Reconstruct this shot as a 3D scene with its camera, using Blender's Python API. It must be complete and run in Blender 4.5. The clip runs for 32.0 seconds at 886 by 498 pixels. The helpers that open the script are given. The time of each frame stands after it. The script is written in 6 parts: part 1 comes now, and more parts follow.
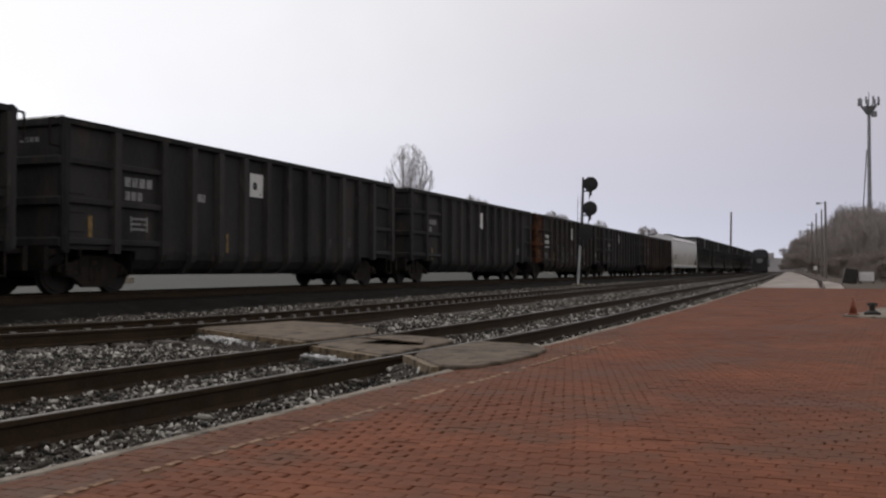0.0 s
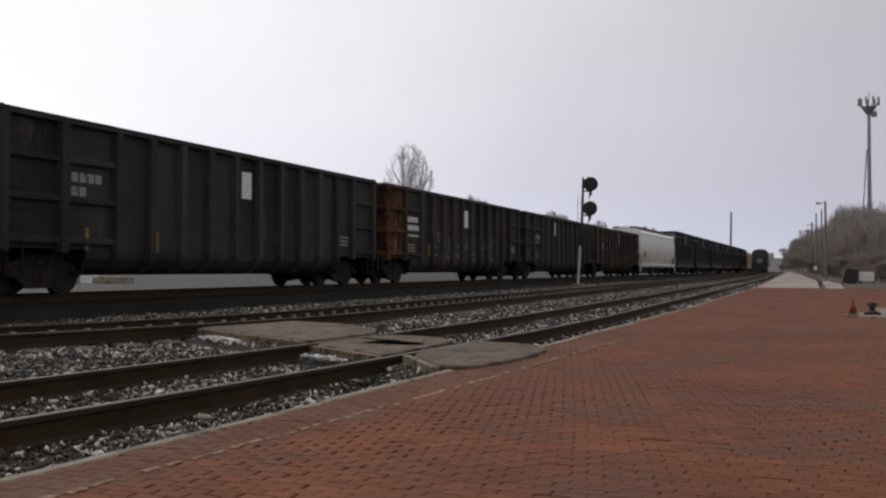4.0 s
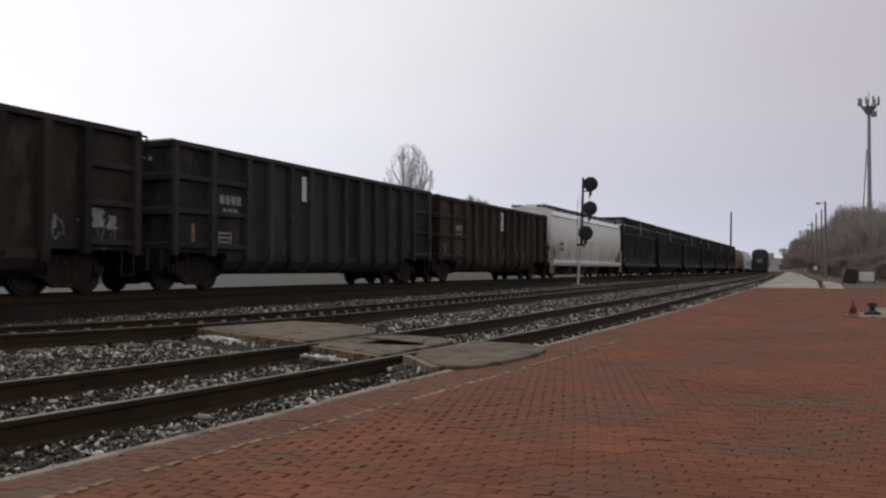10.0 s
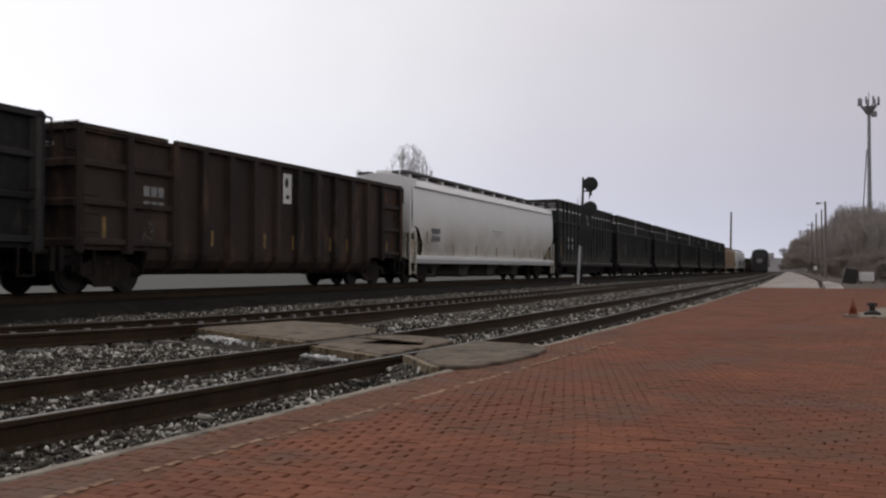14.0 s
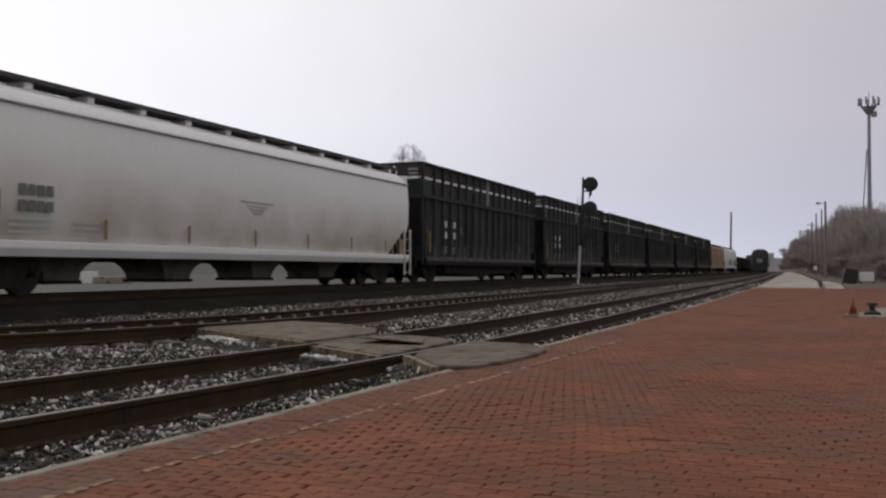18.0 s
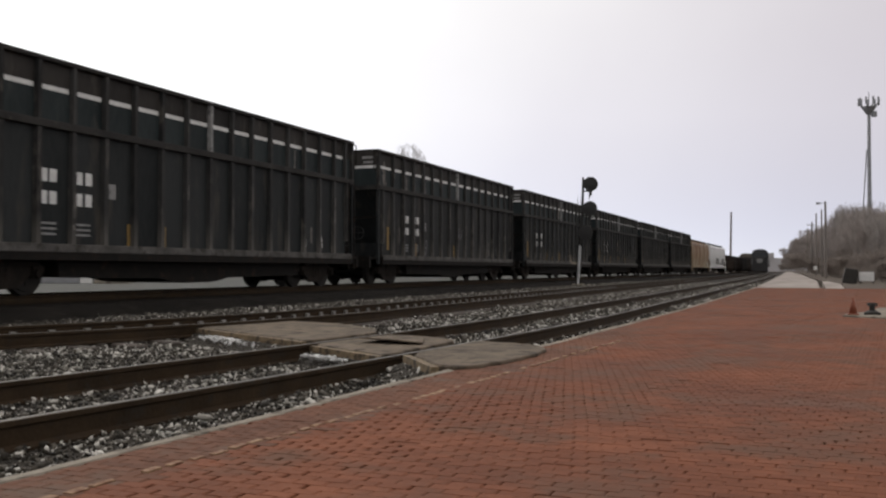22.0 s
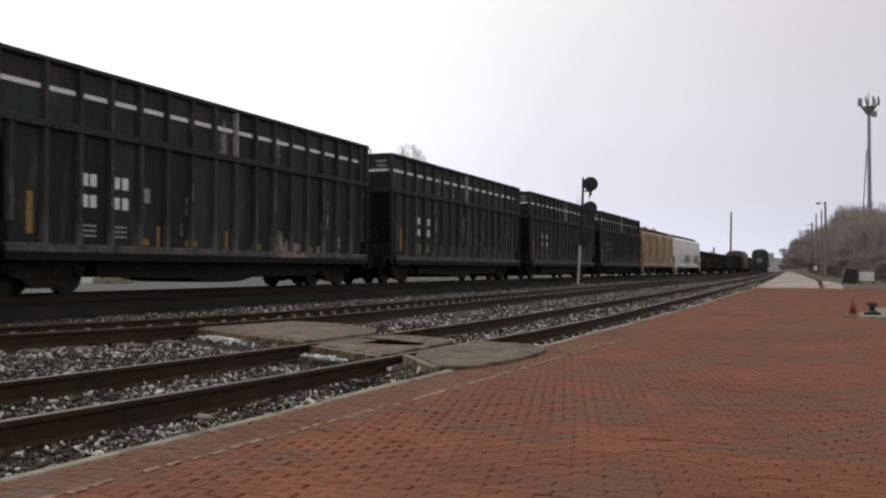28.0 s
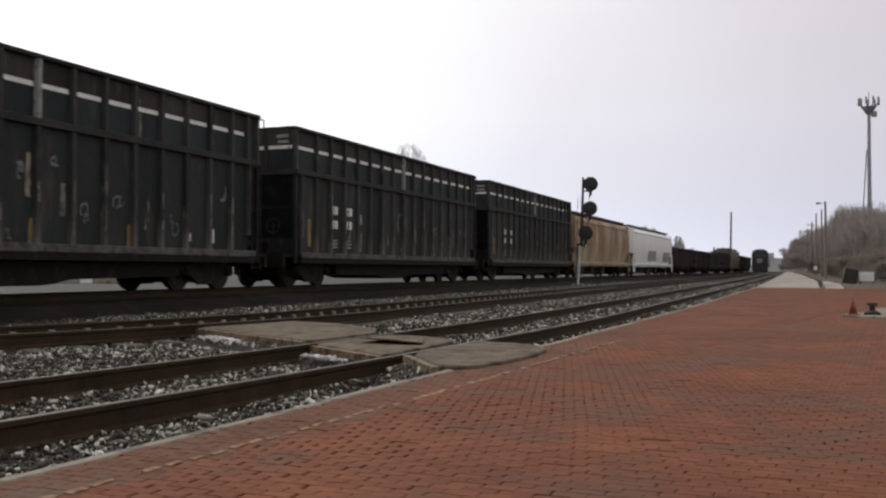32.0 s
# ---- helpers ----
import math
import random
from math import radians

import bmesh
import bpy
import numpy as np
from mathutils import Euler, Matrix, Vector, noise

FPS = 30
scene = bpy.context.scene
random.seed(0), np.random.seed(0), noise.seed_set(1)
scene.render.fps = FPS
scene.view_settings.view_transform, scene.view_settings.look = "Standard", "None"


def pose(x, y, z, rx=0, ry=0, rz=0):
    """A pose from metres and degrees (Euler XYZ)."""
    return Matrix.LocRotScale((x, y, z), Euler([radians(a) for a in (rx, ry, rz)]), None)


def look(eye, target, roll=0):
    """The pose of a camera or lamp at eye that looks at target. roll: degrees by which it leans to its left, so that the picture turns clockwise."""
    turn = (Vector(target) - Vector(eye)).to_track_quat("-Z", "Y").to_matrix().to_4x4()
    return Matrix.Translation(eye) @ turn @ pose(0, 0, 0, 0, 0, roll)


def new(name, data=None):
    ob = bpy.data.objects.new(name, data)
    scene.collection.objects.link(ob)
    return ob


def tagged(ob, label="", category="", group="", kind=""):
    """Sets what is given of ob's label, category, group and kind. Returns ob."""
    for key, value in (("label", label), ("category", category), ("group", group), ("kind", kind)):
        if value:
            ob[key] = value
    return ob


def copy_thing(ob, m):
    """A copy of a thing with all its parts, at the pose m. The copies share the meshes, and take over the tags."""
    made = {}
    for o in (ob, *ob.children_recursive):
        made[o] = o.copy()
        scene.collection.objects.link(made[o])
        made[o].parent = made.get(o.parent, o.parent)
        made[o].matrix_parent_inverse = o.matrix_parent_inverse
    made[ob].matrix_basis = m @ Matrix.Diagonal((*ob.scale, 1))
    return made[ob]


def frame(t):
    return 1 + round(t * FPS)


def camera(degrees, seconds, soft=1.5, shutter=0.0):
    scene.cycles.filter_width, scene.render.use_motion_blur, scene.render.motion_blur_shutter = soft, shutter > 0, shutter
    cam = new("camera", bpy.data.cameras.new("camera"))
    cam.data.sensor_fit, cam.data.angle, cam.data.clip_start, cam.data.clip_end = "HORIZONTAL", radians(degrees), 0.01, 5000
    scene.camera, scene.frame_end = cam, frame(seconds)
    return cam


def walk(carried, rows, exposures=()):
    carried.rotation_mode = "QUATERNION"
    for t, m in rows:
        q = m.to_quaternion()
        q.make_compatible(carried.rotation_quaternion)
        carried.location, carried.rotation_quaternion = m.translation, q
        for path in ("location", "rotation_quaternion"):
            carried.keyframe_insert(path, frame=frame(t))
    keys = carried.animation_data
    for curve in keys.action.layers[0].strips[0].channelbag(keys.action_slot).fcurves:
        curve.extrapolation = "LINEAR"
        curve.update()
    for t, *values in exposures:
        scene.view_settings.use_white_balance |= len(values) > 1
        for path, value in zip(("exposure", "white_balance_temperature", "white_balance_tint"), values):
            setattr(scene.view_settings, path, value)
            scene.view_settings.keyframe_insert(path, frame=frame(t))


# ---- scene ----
# ---- camera ----
cam = camera(51.6, 32.0, soft=2.3, shutter=0.35)
EYE = (0.0, 0.0, 0.57)
TURN = math.atan(0.39145)            # the lens points this far to the left of the rails
TILT = radians(1.257)
AIM = (-math.sin(TURN) * 100, math.cos(TURN) * 100, 0.57 + math.tan(TILT) * 100)
walk(cam, [(0.0, look(EYE, AIM, 0.12)), (32.0, look(EYE, AIM, 0.12))],
     exposures=[(0.0, 0.0, 6500, 10), (19.2, 0.0, 6500, 10), (21.8, 0.34, 6660, 8), (32.0, 0.35, 6610, 8)])

# ---- overcast daylight ----
SUN_LEFT, SUN_UP = radians(55), radians(34)
world = bpy.data.worlds.new("overcast_sky")
scene.world = world
world.use_nodes = True
wn, wl = world.node_tree.nodes, world.node_tree.links
wn.clear()


def wnode(kind, **values):
    n = wn.new(kind)
    for k, v in values.items():
        n.inputs[k].default_value = v
    return n


w_out = wn.new("ShaderNodeOutputWorld")
w_sum = wn.new("ShaderNodeAddShader")
w_blue = wn.new("ShaderNodeBackground")
w_cloud = wn.new("ShaderNodeBackground")
w_sky = wn.new("ShaderNodeTexSky")
w_sky.sky_type = "NISHITA"
w_sky.sun_disc = False
w_sky.sun_elevation = SUN_UP
w_sky.sun_rotation = -SUN_LEFT
w_sky.air_density, w_sky.dust_density, w_sky.ozone_density = 0.15, 0.3, 0.0
w_blue.inputs["Strength"].default_value = 0.05
wl.new(w_sky.outputs["Color"], w_blue.inputs["Color"])
w_co = wn.new("ShaderNodeTexCoord")
w_dot = wn.new("ShaderNodeVectorMath")
w_dot.operation = "DOT_PRODUCT"
w_dot.inputs[1].default_value = (-math.sin(SUN_LEFT) * math.cos(SUN_UP), math.cos(SUN_LEFT) * math.cos(SUN_UP), math.sin(SUN_UP))
wl.new(w_co.outputs["Generated"], w_dot.inputs[0])
w_noise = wnode("ShaderNodeTexNoise", Scale=2.2, Detail=5.0, Roughness=0.5)
wl.new(w_co.outputs["Generated"], w_noise.inputs["Vector"])
w_ns = wn.new("ShaderNodeMath")
w_ns.operation = "MULTIPLY_ADD"
w_ns.inputs[1].default_value = 0.22
wl.new(w_noise.outputs["Fac"], w_ns.inputs[0])
wl.new(w_dot.outputs["Value"], w_ns.inputs[2])
w_ramp = wn.new("ShaderNodeValToRGB")
w_ramp.color_ramp.elements[0].position = 0.0
w_ramp.color_ramp.elements[0].color = (0.50, 0.47, 0.435, 1)
w_ramp.color_ramp.elements[1].position = 1.0
w_ramp.color_ramp.elements[1].color = (0.86, 0.85, 0.835, 1)
for pos, c in ((0.45, (0.452, 0.412, 0.417)), (0.62, (0.518, 0.476, 0.488)), (0.80, (0.622, 0.586, 0.592)), (0.93, (0.75, 0.725, 0.715))):
    w_e = w_ramp.color_ramp.elements.new(pos)
    w_e.color = (*c, 1)
wl.new(w_ns.outputs[0], w_ramp.inputs["Fac"])
w_sep = wn.new("ShaderNodeSeparateXYZ")
wl.new(w_co.outputs["Generated"], w_sep.inputs[0])
w_high = wn.new("ShaderNodeMapRange")             # an overcast sky is brighter overhead
for k, v in (("From Min", 0.32), ("From Max", 0.9), ("To Min", 0.95), ("To Max", 1.25)):
    w_high.inputs[k].default_value = v
wl.new(w_sep.outputs["Z"], w_high.inputs["Value"])
w_low = wn.new("ShaderNodeMapRange")              # and a little duller in the haze low down
for k, v in (("From Min", 0.0), ("From Max", 0.16), ("To Min", 0.84), ("To Max", 1.0)):
    w_low.inputs[k].default_value = v
wl.new(w_sep.outputs["Z"], w_low.inputs["Value"])
w_mul = wn.new("ShaderNodeMath")
w_mul.operation = "MULTIPLY"
wl.new(w_high.outputs[0], w_mul.inputs[0])
wl.new(w_low.outputs[0], w_mul.inputs[1])
wl.new(w_mul.outputs[0], w_cloud.inputs["Strength"])
wl.new(w_ramp.outputs["Color"], w_cloud.inputs["Color"])
wl.new(w_blue.outputs[0], w_sum.inputs[0])
wl.new(w_cloud.outputs[0], w_sum.inputs[1])
wl.new(w_sum.outputs[0], w_out.inputs["Surface"])

sun = new("sun", bpy.data.lights.new("sun", "SUN"))
sun.data.energy = 0.6
sun.data.angle = radians(20)
sun.data.color = (1.0, 0.97, 0.93)
sun.matrix_world = look((0, 0, 30), (math.sin(SUN_LEFT) * math.cos(SUN_UP) * 50, -math.cos(SUN_LEFT) * math.cos(SUN_UP) * 50, 30 - math.sin(SUN_UP) * 50))


# ---- materials ----
def mat(name, dark, light, rough=0.7, metal=0.0, scale=3.0, fine=40.0, bump=0.15, stain=None, stain_at=0.62, stretch=(1, 1, 1), island=0.0, each=0.0, spec=0.5, depth=0.02, rough_var=0.15, ramp_at=(0.40, 1.02), placed=False, middle=None):
    """A surface with two scales of variation, an optional stain colour, and a fine relief."""
    m = bpy.data.materials.new(name)
    m.use_nodes = True
    n, l = m.node_tree.nodes, m.node_tree.links
    b = n["Principled BSDF"]
    co = n.new("ShaderNodeTexCoord")
    mp = n.new("ShaderNodeMapping")
    mp.inputs["Scale"].default_value = stretch
    l.new(n.new("ShaderNodeNewGeometry").outputs["Position"] if placed else co.outputs["Object"], mp.inputs["Vector"])
    big = n.new("ShaderNodeTexNoise")
    big.inputs["Scale"].default_value, big.inputs["Detail"].default_value = scale, 4
    small = n.new("ShaderNodeTexNoise")
    small.inputs["Scale"].default_value, small.inputs["Detail"].default_value = fine, 3
    l.new(mp.outputs[0], big.inputs["Vector"])
    l.new(mp.outputs[0], small.inputs["Vector"])
    add = n.new("ShaderNodeMath")
    add.operation = "MULTIPLY_ADD"
    add.inputs[1].default_value = 0.45
    l.new(small.outputs["Fac"], add.inputs[0])
    l.new(big.outputs["Fac"], add.inputs[2])
    last = add.outputs[0]
    for src, amount in ((("ShaderNodeNewGeometry", "Random Per Island"), island), (("ShaderNodeObjectInfo", "Random"), each)):
        if amount:
            rn = n.new(src[0])
            ma = n.new("ShaderNodeMath")
            ma.operation = "MULTIPLY_ADD"
            ma.inputs[1].default_value = amount
            l.new(rn.outputs[src[1]], ma.inputs[0])
            l.new(last, ma.inputs[2])
            sb = n.new("ShaderNodeMath")
            sb.operation = "SUBTRACT"
            sb.inputs[1].default_value = amount / 2
            l.new(ma.outputs[0], sb.inputs[0])
            last = sb.outputs[0]
    ramp = n.new("ShaderNodeValToRGB")
    e = ramp.color_ramp.elements
    e[0].position, e[0].color = ramp_at[0], (*dark, 1)
    e[1].position, e[1].color = min(1.0, ramp_at[1]), (*light, 1)
    if middle:
        e2 = ramp.color_ramp.elements.new(middle[0])
        e2.color = (*middle[1], 1)
    l.new(last, ramp.inputs["Fac"])
    col = ramp.outputs["Color"]
    if stain:
        st = n.new("ShaderNodeTexNoise")
        st.inputs["Scale"].default_value, st.inputs["Detail"].default_value, st.inputs["Roughness"].default_value = scale * 1.7, 6, 0.65
        l.new(mp.outputs[0], st.inputs["Vector"])
        sr = n.new("ShaderNodeValToRGB")
        sr.color_ramp.elements[0].position, sr.color_ramp.elements[1].position = stain_at - 0.06, stain_at + 0.08
        l.new(st.outputs["Fac"], sr.inputs["Fac"])
        mx = n.new("ShaderNodeMix")
        mx.data_type = "RGBA"
        l.new(sr.outputs["Color"], mx.inputs[0])
        l.new(col, mx.inputs[6])
        mx.inputs[7].default_value = (*stain, 1)
        col = mx.outputs[2]
    l.new(col, b.inputs["Base Color"])
    ro = n.new("ShaderNodeMapRange")
    ro.inputs["To Min"].default_value, ro.inputs["To Max"].default_value = max(0.05, rough - rough_var), min(1.0, rough + rough_var)
    l.new(big.outputs["Fac"], ro.inputs["Value"])
    l.new(ro.outputs[0], b.inputs["Roughness"])
    b.inputs["Metallic"].default_value = metal
    b.inputs["Specular IOR Level"].default_value = spec
    if bump:
        bp = n.new("ShaderNodeBump")
        bp.inputs["Strength"].default_value, bp.inputs["Distance"].default_value = bump, depth
        l.new(small.outputs["Fac"], bp.inputs["Height"])
        l.new(bp.outputs[0], b.inputs["Normal"])
    return m


M_BLACK = mat("black_car_paint", (0.012, 0.0125, 0.0125), (0.046, 0.0445, 0.043), 0.6, 0, 0.9, 14, 0.10, (0.062, 0.050, 0.042), 0.62, (1, 1, 0.35), each=0.40, spec=0.12)
M_DKBROWN = mat("brown_black_paint", (0.014, 0.0122, 0.0112), (0.050, 0.042, 0.038), 0.6, 0, 0.9, 14, 0.10, (0.074, 0.055, 0.044), 0.61, (1, 1, 0.35), each=0.40, spec=0.12)
M_BROWN = mat("faded_brown_paint", (0.017, 0.0134, 0.0118), (0.053, 0.040, 0.034), 0.6, 0, 0.9, 14, 0.10, (0.088, 0.055, 0.040), 0.59, (1, 1, 0.35), each=0.42, spec=0.11)
M_RUST = mat("rusted_orange_steel", (0.030, 0.014, 0.009), (0.17, 0.066, 0.028), 0.8, 0, 1.6, 20, 0.2, (0.020, 0.014, 0.011), 0.53, (1, 1, 0.5), each=0.35, spec=0.15)
M_CHIP = mat("green_black_paint", (0.0085, 0.0108, 0.0112), (0.033, 0.0362, 0.0370), 0.55, 0, 0.8, 14, 0.08, (0.062, 0.055, 0.048), 0.61, (1, 1, 0.25), each=0.40, spec=0.14)
M_CHIPOLD = mat("dusty_blue_black_paint", (0.0110, 0.0122, 0.0126), (0.043, 0.0438, 0.0438), 0.6, 0, 0.8, 14, 0.10, (0.076, 0.067, 0.060), 0.60, (1, 1, 0.25), each=0.40, spec=0.14)
M_CHIPTOP = mat("faded_brown_grey_band_paint", (0.0155, 0.0148, 0.0140), (0.056, 0.0510, 0.0475), 0.6, 0, 0.8, 14, 0.08, (0.095, 0.084, 0.075), 0.61, (1, 1, 0.25), each=0.30, spec=0.12)
M_CHIPBAND = mat("dark_teal_band_paint", (0.0088, 0.0132, 0.0142), (0.034, 0.0440, 0.0455), 0.55, 0, 0.8, 14, 0.08, (0.075, 0.072, 0.066), 0.62, (1, 1, 0.25), each=0.30, spec=0.14)
# scuffed posts, paled overall to put the highlights on them into the colour
M_CHIPPOST = mat("scuffed_highlit_post_paint", (0.0150, 0.0156, 0.0156), (0.060, 0.0590, 0.0575), 0.6, 0, 1.2, 14, 0.08, (0.13, 0.117, 0.104), 0.63, (1, 1, 0.3), each=0.35, spec=0.14)
M_CHIPSILL = mat("dusty_black_sill", (0.012, 0.012, 0.012), (0.05, 0.047, 0.044), 0.75, 0, 1.5, 20, 0.1, (0.085, 0.075, 0.065), 0.66, spec=0.22)
M_LEDGE = mat("dusty_sill_ledge", (0.045, 0.043, 0.041), (0.150, 0.143, 0.135), 0.8, 0, 1.8, 20, 0.1, (0.045, 0.041, 0.037), 0.55, spec=0.2)
M_HOPPER = mat("light_grey_hopper_paint", (0.74, 0.745, 0.745), (0.86, 0.865, 0.865), 0.4, 0, 0.35, 9, 0.03, (0.60, 0.58, 0.54), 0.74, (1, 1, 0.6))
M_HOPWHITE = mat("white_hopper_paint", (0.72, 0.73, 0.74), (0.86, 0.865, 0.87), 0.45, 0, 0.6, 9, 0.04, (0.55, 0.52, 0.47), 0.74, (1, 1, 0.2))
M_HOPDIRT = mat("grimy_grey_hopper_bay", (0.05, 0.043, 0.031), (0.15, 0.13, 0.098), 0.7, 0, 1.2, 12, 0.1, (0.05, 0.045, 0.04), 0.6)
M_SLOPE = mat("dusty_slope_sheet", (0.20, 0.175, 0.13), (0.36, 0.32, 0.25), 0.8, 0, 1.0, 12, 0.1, (0.12, 0.10, 0.075), 0.6)
M_HOPMARK = mat("faint_grey_marking", (0.36, 0.36, 0.37), (0.48, 0.48, 0.49), 0.6, 0, 4, 30, 0.03, (0.58, 0.58, 0.57), 0.6)
M_GRATE = mat("grimy_running_board", (0.040, 0.039, 0.037), (0.115, 0.112, 0.108), 0.75, 0, 2.0, 24, 0.2, (0.05, 0.046, 0.04), 0.6, spec=0.2)
M_TAN = mat("rusty_tan_hopper_paint", (0.27, 0.205, 0.125), (0.48, 0.41, 0.30), 0.65, 0, 0.30, 6, 0.08, (0.21, 0.105, 0.045), 0.49, (1, 1, 0.3))
M_STEEL = mat("dark_running_gear", (0.006, 0.0057, 0.0053), (0.022, 0.019, 0.0165), 0.7, 0.1, 3, 30, 0.2, (0.05, 0.031, 0.021), 0.63, spec=0.12)
M_FRAME = mat("rusty_brown_truck_frame", (0.010, 0.0080, 0.0066), (0.038, 0.0295, 0.024), 0.75, 0.05, 4, 30, 0.2, (0.055, 0.036, 0.027), 0.64, spec=0.15)
# M_BLACK about a third lighter, setting the posts off from their panels
M_POST = mat("lighter_black_post_paint", (0.016, 0.0155, 0.015), (0.060, 0.057, 0.054), 0.6, 0, 1.1, 14, 0.10, (0.095, 0.082, 0.070), 0.64, (1, 1, 0.3), each=0.40, spec=0.12)
M_WHEEL = mat("worn_wheel_steel", (0.010, 0.009, 0.008), (0.032, 0.027, 0.023), 0.6, 0.1, 3, 30, 0.1, spec=0.25)
M_PALESTONE = mat("pale_broken_stone", (0.35, 0.35, 0.35), (0.75, 0.75, 0.74), 0.5, 0, 20, 90, 0.2, None, 0.6, island=0.5)
M_RAIL = mat("rusty_rail_web", (0.022, 0.0140, 0.0078), (0.060, 0.040, 0.0235), 0.75, 0.1, 4, 40, 0.2, (0.036, 0.029, 0.022), 0.6, spec=0.15)
M_RAILTOP = mat("dull_rail_head", (0.022, 0.018, 0.014), (0.055, 0.045, 0.036), 0.45, 0.5, 3, 30, 0.08, spec=0.3)
M_TIE = mat("weathered_tie_wood", (0.035, 0.028, 0.023), (0.12, 0.10, 0.085), 0.85, 0, 4, 60, 0.5, (0.2, 0.18, 0.16), 0.68, (1, 0.15, 1), each=0.3)
# random stone tones; the whitest put glints and lit tops into the colour
M_STONE = mat("ballast_stone", (0.014, 0.0122, 0.0098), (0.56, 0.545, 0.50), 0.65, 0, 3.4, 60, 0.3, None, 0.6, (1, 1, 1), island=0.76, spec=0.2, ramp_at=(0.42, 1.0), middle=(0.92, (0.108, 0.097, 0.079)), placed=True)
# dull far stones, lightened to put distance haze into their colour
M_DULLSTONE = mat("dull_hazed_ballast", (0.040, 0.035, 0.029), (0.36, 0.345, 0.315), 0.7, 0, 1.2, 60, 0.3, None, 0.6, island=0.7, spec=0.2, ramp_at=(0.46, 1.0), middle=(0.88, (0.118, 0.106, 0.089)), placed=True)
M_BANKSTONE = mat("grey_bank_gravel", (0.038, 0.0345, 0.0285), (0.21, 0.20, 0.178), 0.8, 0, 1.0, 60, 0.3, None, 0.6, island=0.55, spec=0.15, ramp_at=(0.42, 1.0), middle=(0.80, (0.088, 0.082, 0.069)), placed=True)
M_FLAKE = mat("pale_limestone_flake", (0.10, 0.095, 0.08), (0.52, 0.50, 0.45), 0.65, 0, 14, 80, 0.3, None, 0.6, island=0.45, spec=0.2)
M_BED = mat("ballast_bed", (0.018, 0.0152, 0.0118), (0.062, 0.053, 0.043), 0.85, 0, 1.2, 38, 1.0, (0.05, 0.044, 0.037), 0.6, depth=0.05, spec=0.15)
# much darker than the other ballast, all along the main line
M_DARKBED = mat("dark_bank_ballast", (0.006, 0.0053, 0.0045), (0.026, 0.023, 0.020), 0.9, 0, 1.0, 34, 1.0, (0.035, 0.031, 0.026), 0.62, depth=0.05, spec=0.1)
M_DIRT = mat("dark_trackside_dirt", (0.042, 0.033, 0.026), (0.125, 0.10, 0.08), 0.9, 0, 0.4, 12, 0.6, (0.06, 0.06, 0.04), 0.62, depth=0.05, spec=0.2)
M_LOT = mat("pale_gravel_lot", (0.032, 0.033, 0.029), (0.062, 0.062, 0.055), 0.9, 0, 0.2, 10, 0.3, (0.04, 0.042, 0.034), 0.60, spec=0.2)
M_ROAD = mat("pale_concrete_road", (0.235, 0.208, 0.188), (0.385, 0.345, 0.315), 0.9, 0, 0.5, 8, 0.2, (0.22, 0.19, 0.17), 0.55, (1, 0.25, 1), spec=0.15)
M_BRICK = mat("red_brick_paver", (0.106, 0.0390, 0.0215), (0.222, 0.0860, 0.0480), 0.8, 0, 0.9, 45, 0.45, (0.128, 0.066, 0.044), 0.54, each=0.24, island=0.24, depth=0.006, spec=0.09, placed=True)
M_GROUT = mat("dark_brick_joint", (0.082, 0.030, 0.017), (0.14, 0.052, 0.030), 0.9, 0, 2, 50, 0.4, depth=0.006, spec=0.05, placed=True)
M_FARBRICK = mat("red_brick_pavement", (0.108, 0.0400, 0.0220), (0.220, 0.0850, 0.0475), 0.8, 0, 0.9, 24, 0.3, (0.128, 0.066, 0.044), 0.56, depth=0.01, spec=0.09, placed=True)
M_EDGE = mat("dusty_edging_brick", (0.098, 0.046, 0.030), (0.196, 0.094, 0.060), 0.85, 0, 1.1, 34, 0.35, (0.130, 0.085, 0.064), 0.58, each=0.22, island=0.22, depth=0.006, spec=0.09, placed=True)
M_KERB = mat("pale_stone_kerb", (0.17, 0.15, 0.120), (0.33, 0.295, 0.245), 0.85, 0, 2.5, 30, 0.45, (0.085, 0.072, 0.058), 0.58, depth=0.012, each=0.3, spec=0.15)
M_YELLOW = mat("worn_yellow_line", (0.21, 0.125, 0.078), (0.36, 0.245, 0.155), 0.75, 0, 5, 40, 0.2, (0.14, 0.065, 0.04), 0.52, each=0.3, spec=0.12, placed=True)
M_PLANK = mat("grey_crossing_panel", (0.062, 0.048, 0.034), (0.19, 0.150, 0.112), 0.85, 0, 2.4, 38, 0.5, (0.045, 0.036, 0.027), 0.57, depth=0.012, spec=0.15)
M_PLANKEDGE = mat("tan_panel_timber", (0.095, 0.068, 0.040), (0.27, 0.20, 0.118), 0.85, 0, 5, 40, 0.4, (0.045, 0.033, 0.021), 0.54, (1, 1, 1))
M_ANCHOR = mat("worn_grey_rail_anchor", (0.11, 0.102, 0.092), (0.24, 0.23, 0.212), 0.6, 0.2, 8, 40, 0.1, (0.10, 0.07, 0.05), 0.62, each=0.4)
M_WHITE = mat("white_marking", (0.58, 0.58, 0.57), (0.80, 0.80, 0.79), 0.6, 0, 4, 30, 0.05, (0.30, 0.29, 0.28), 0.70)
M_CHALK = mat("faded_chalky_paint", (0.035, 0.033, 0.032), (0.16, 0.155, 0.15), 0.8, 0, 5, 30, 0.05, (0.02, 0.018, 0.017), 0.52)
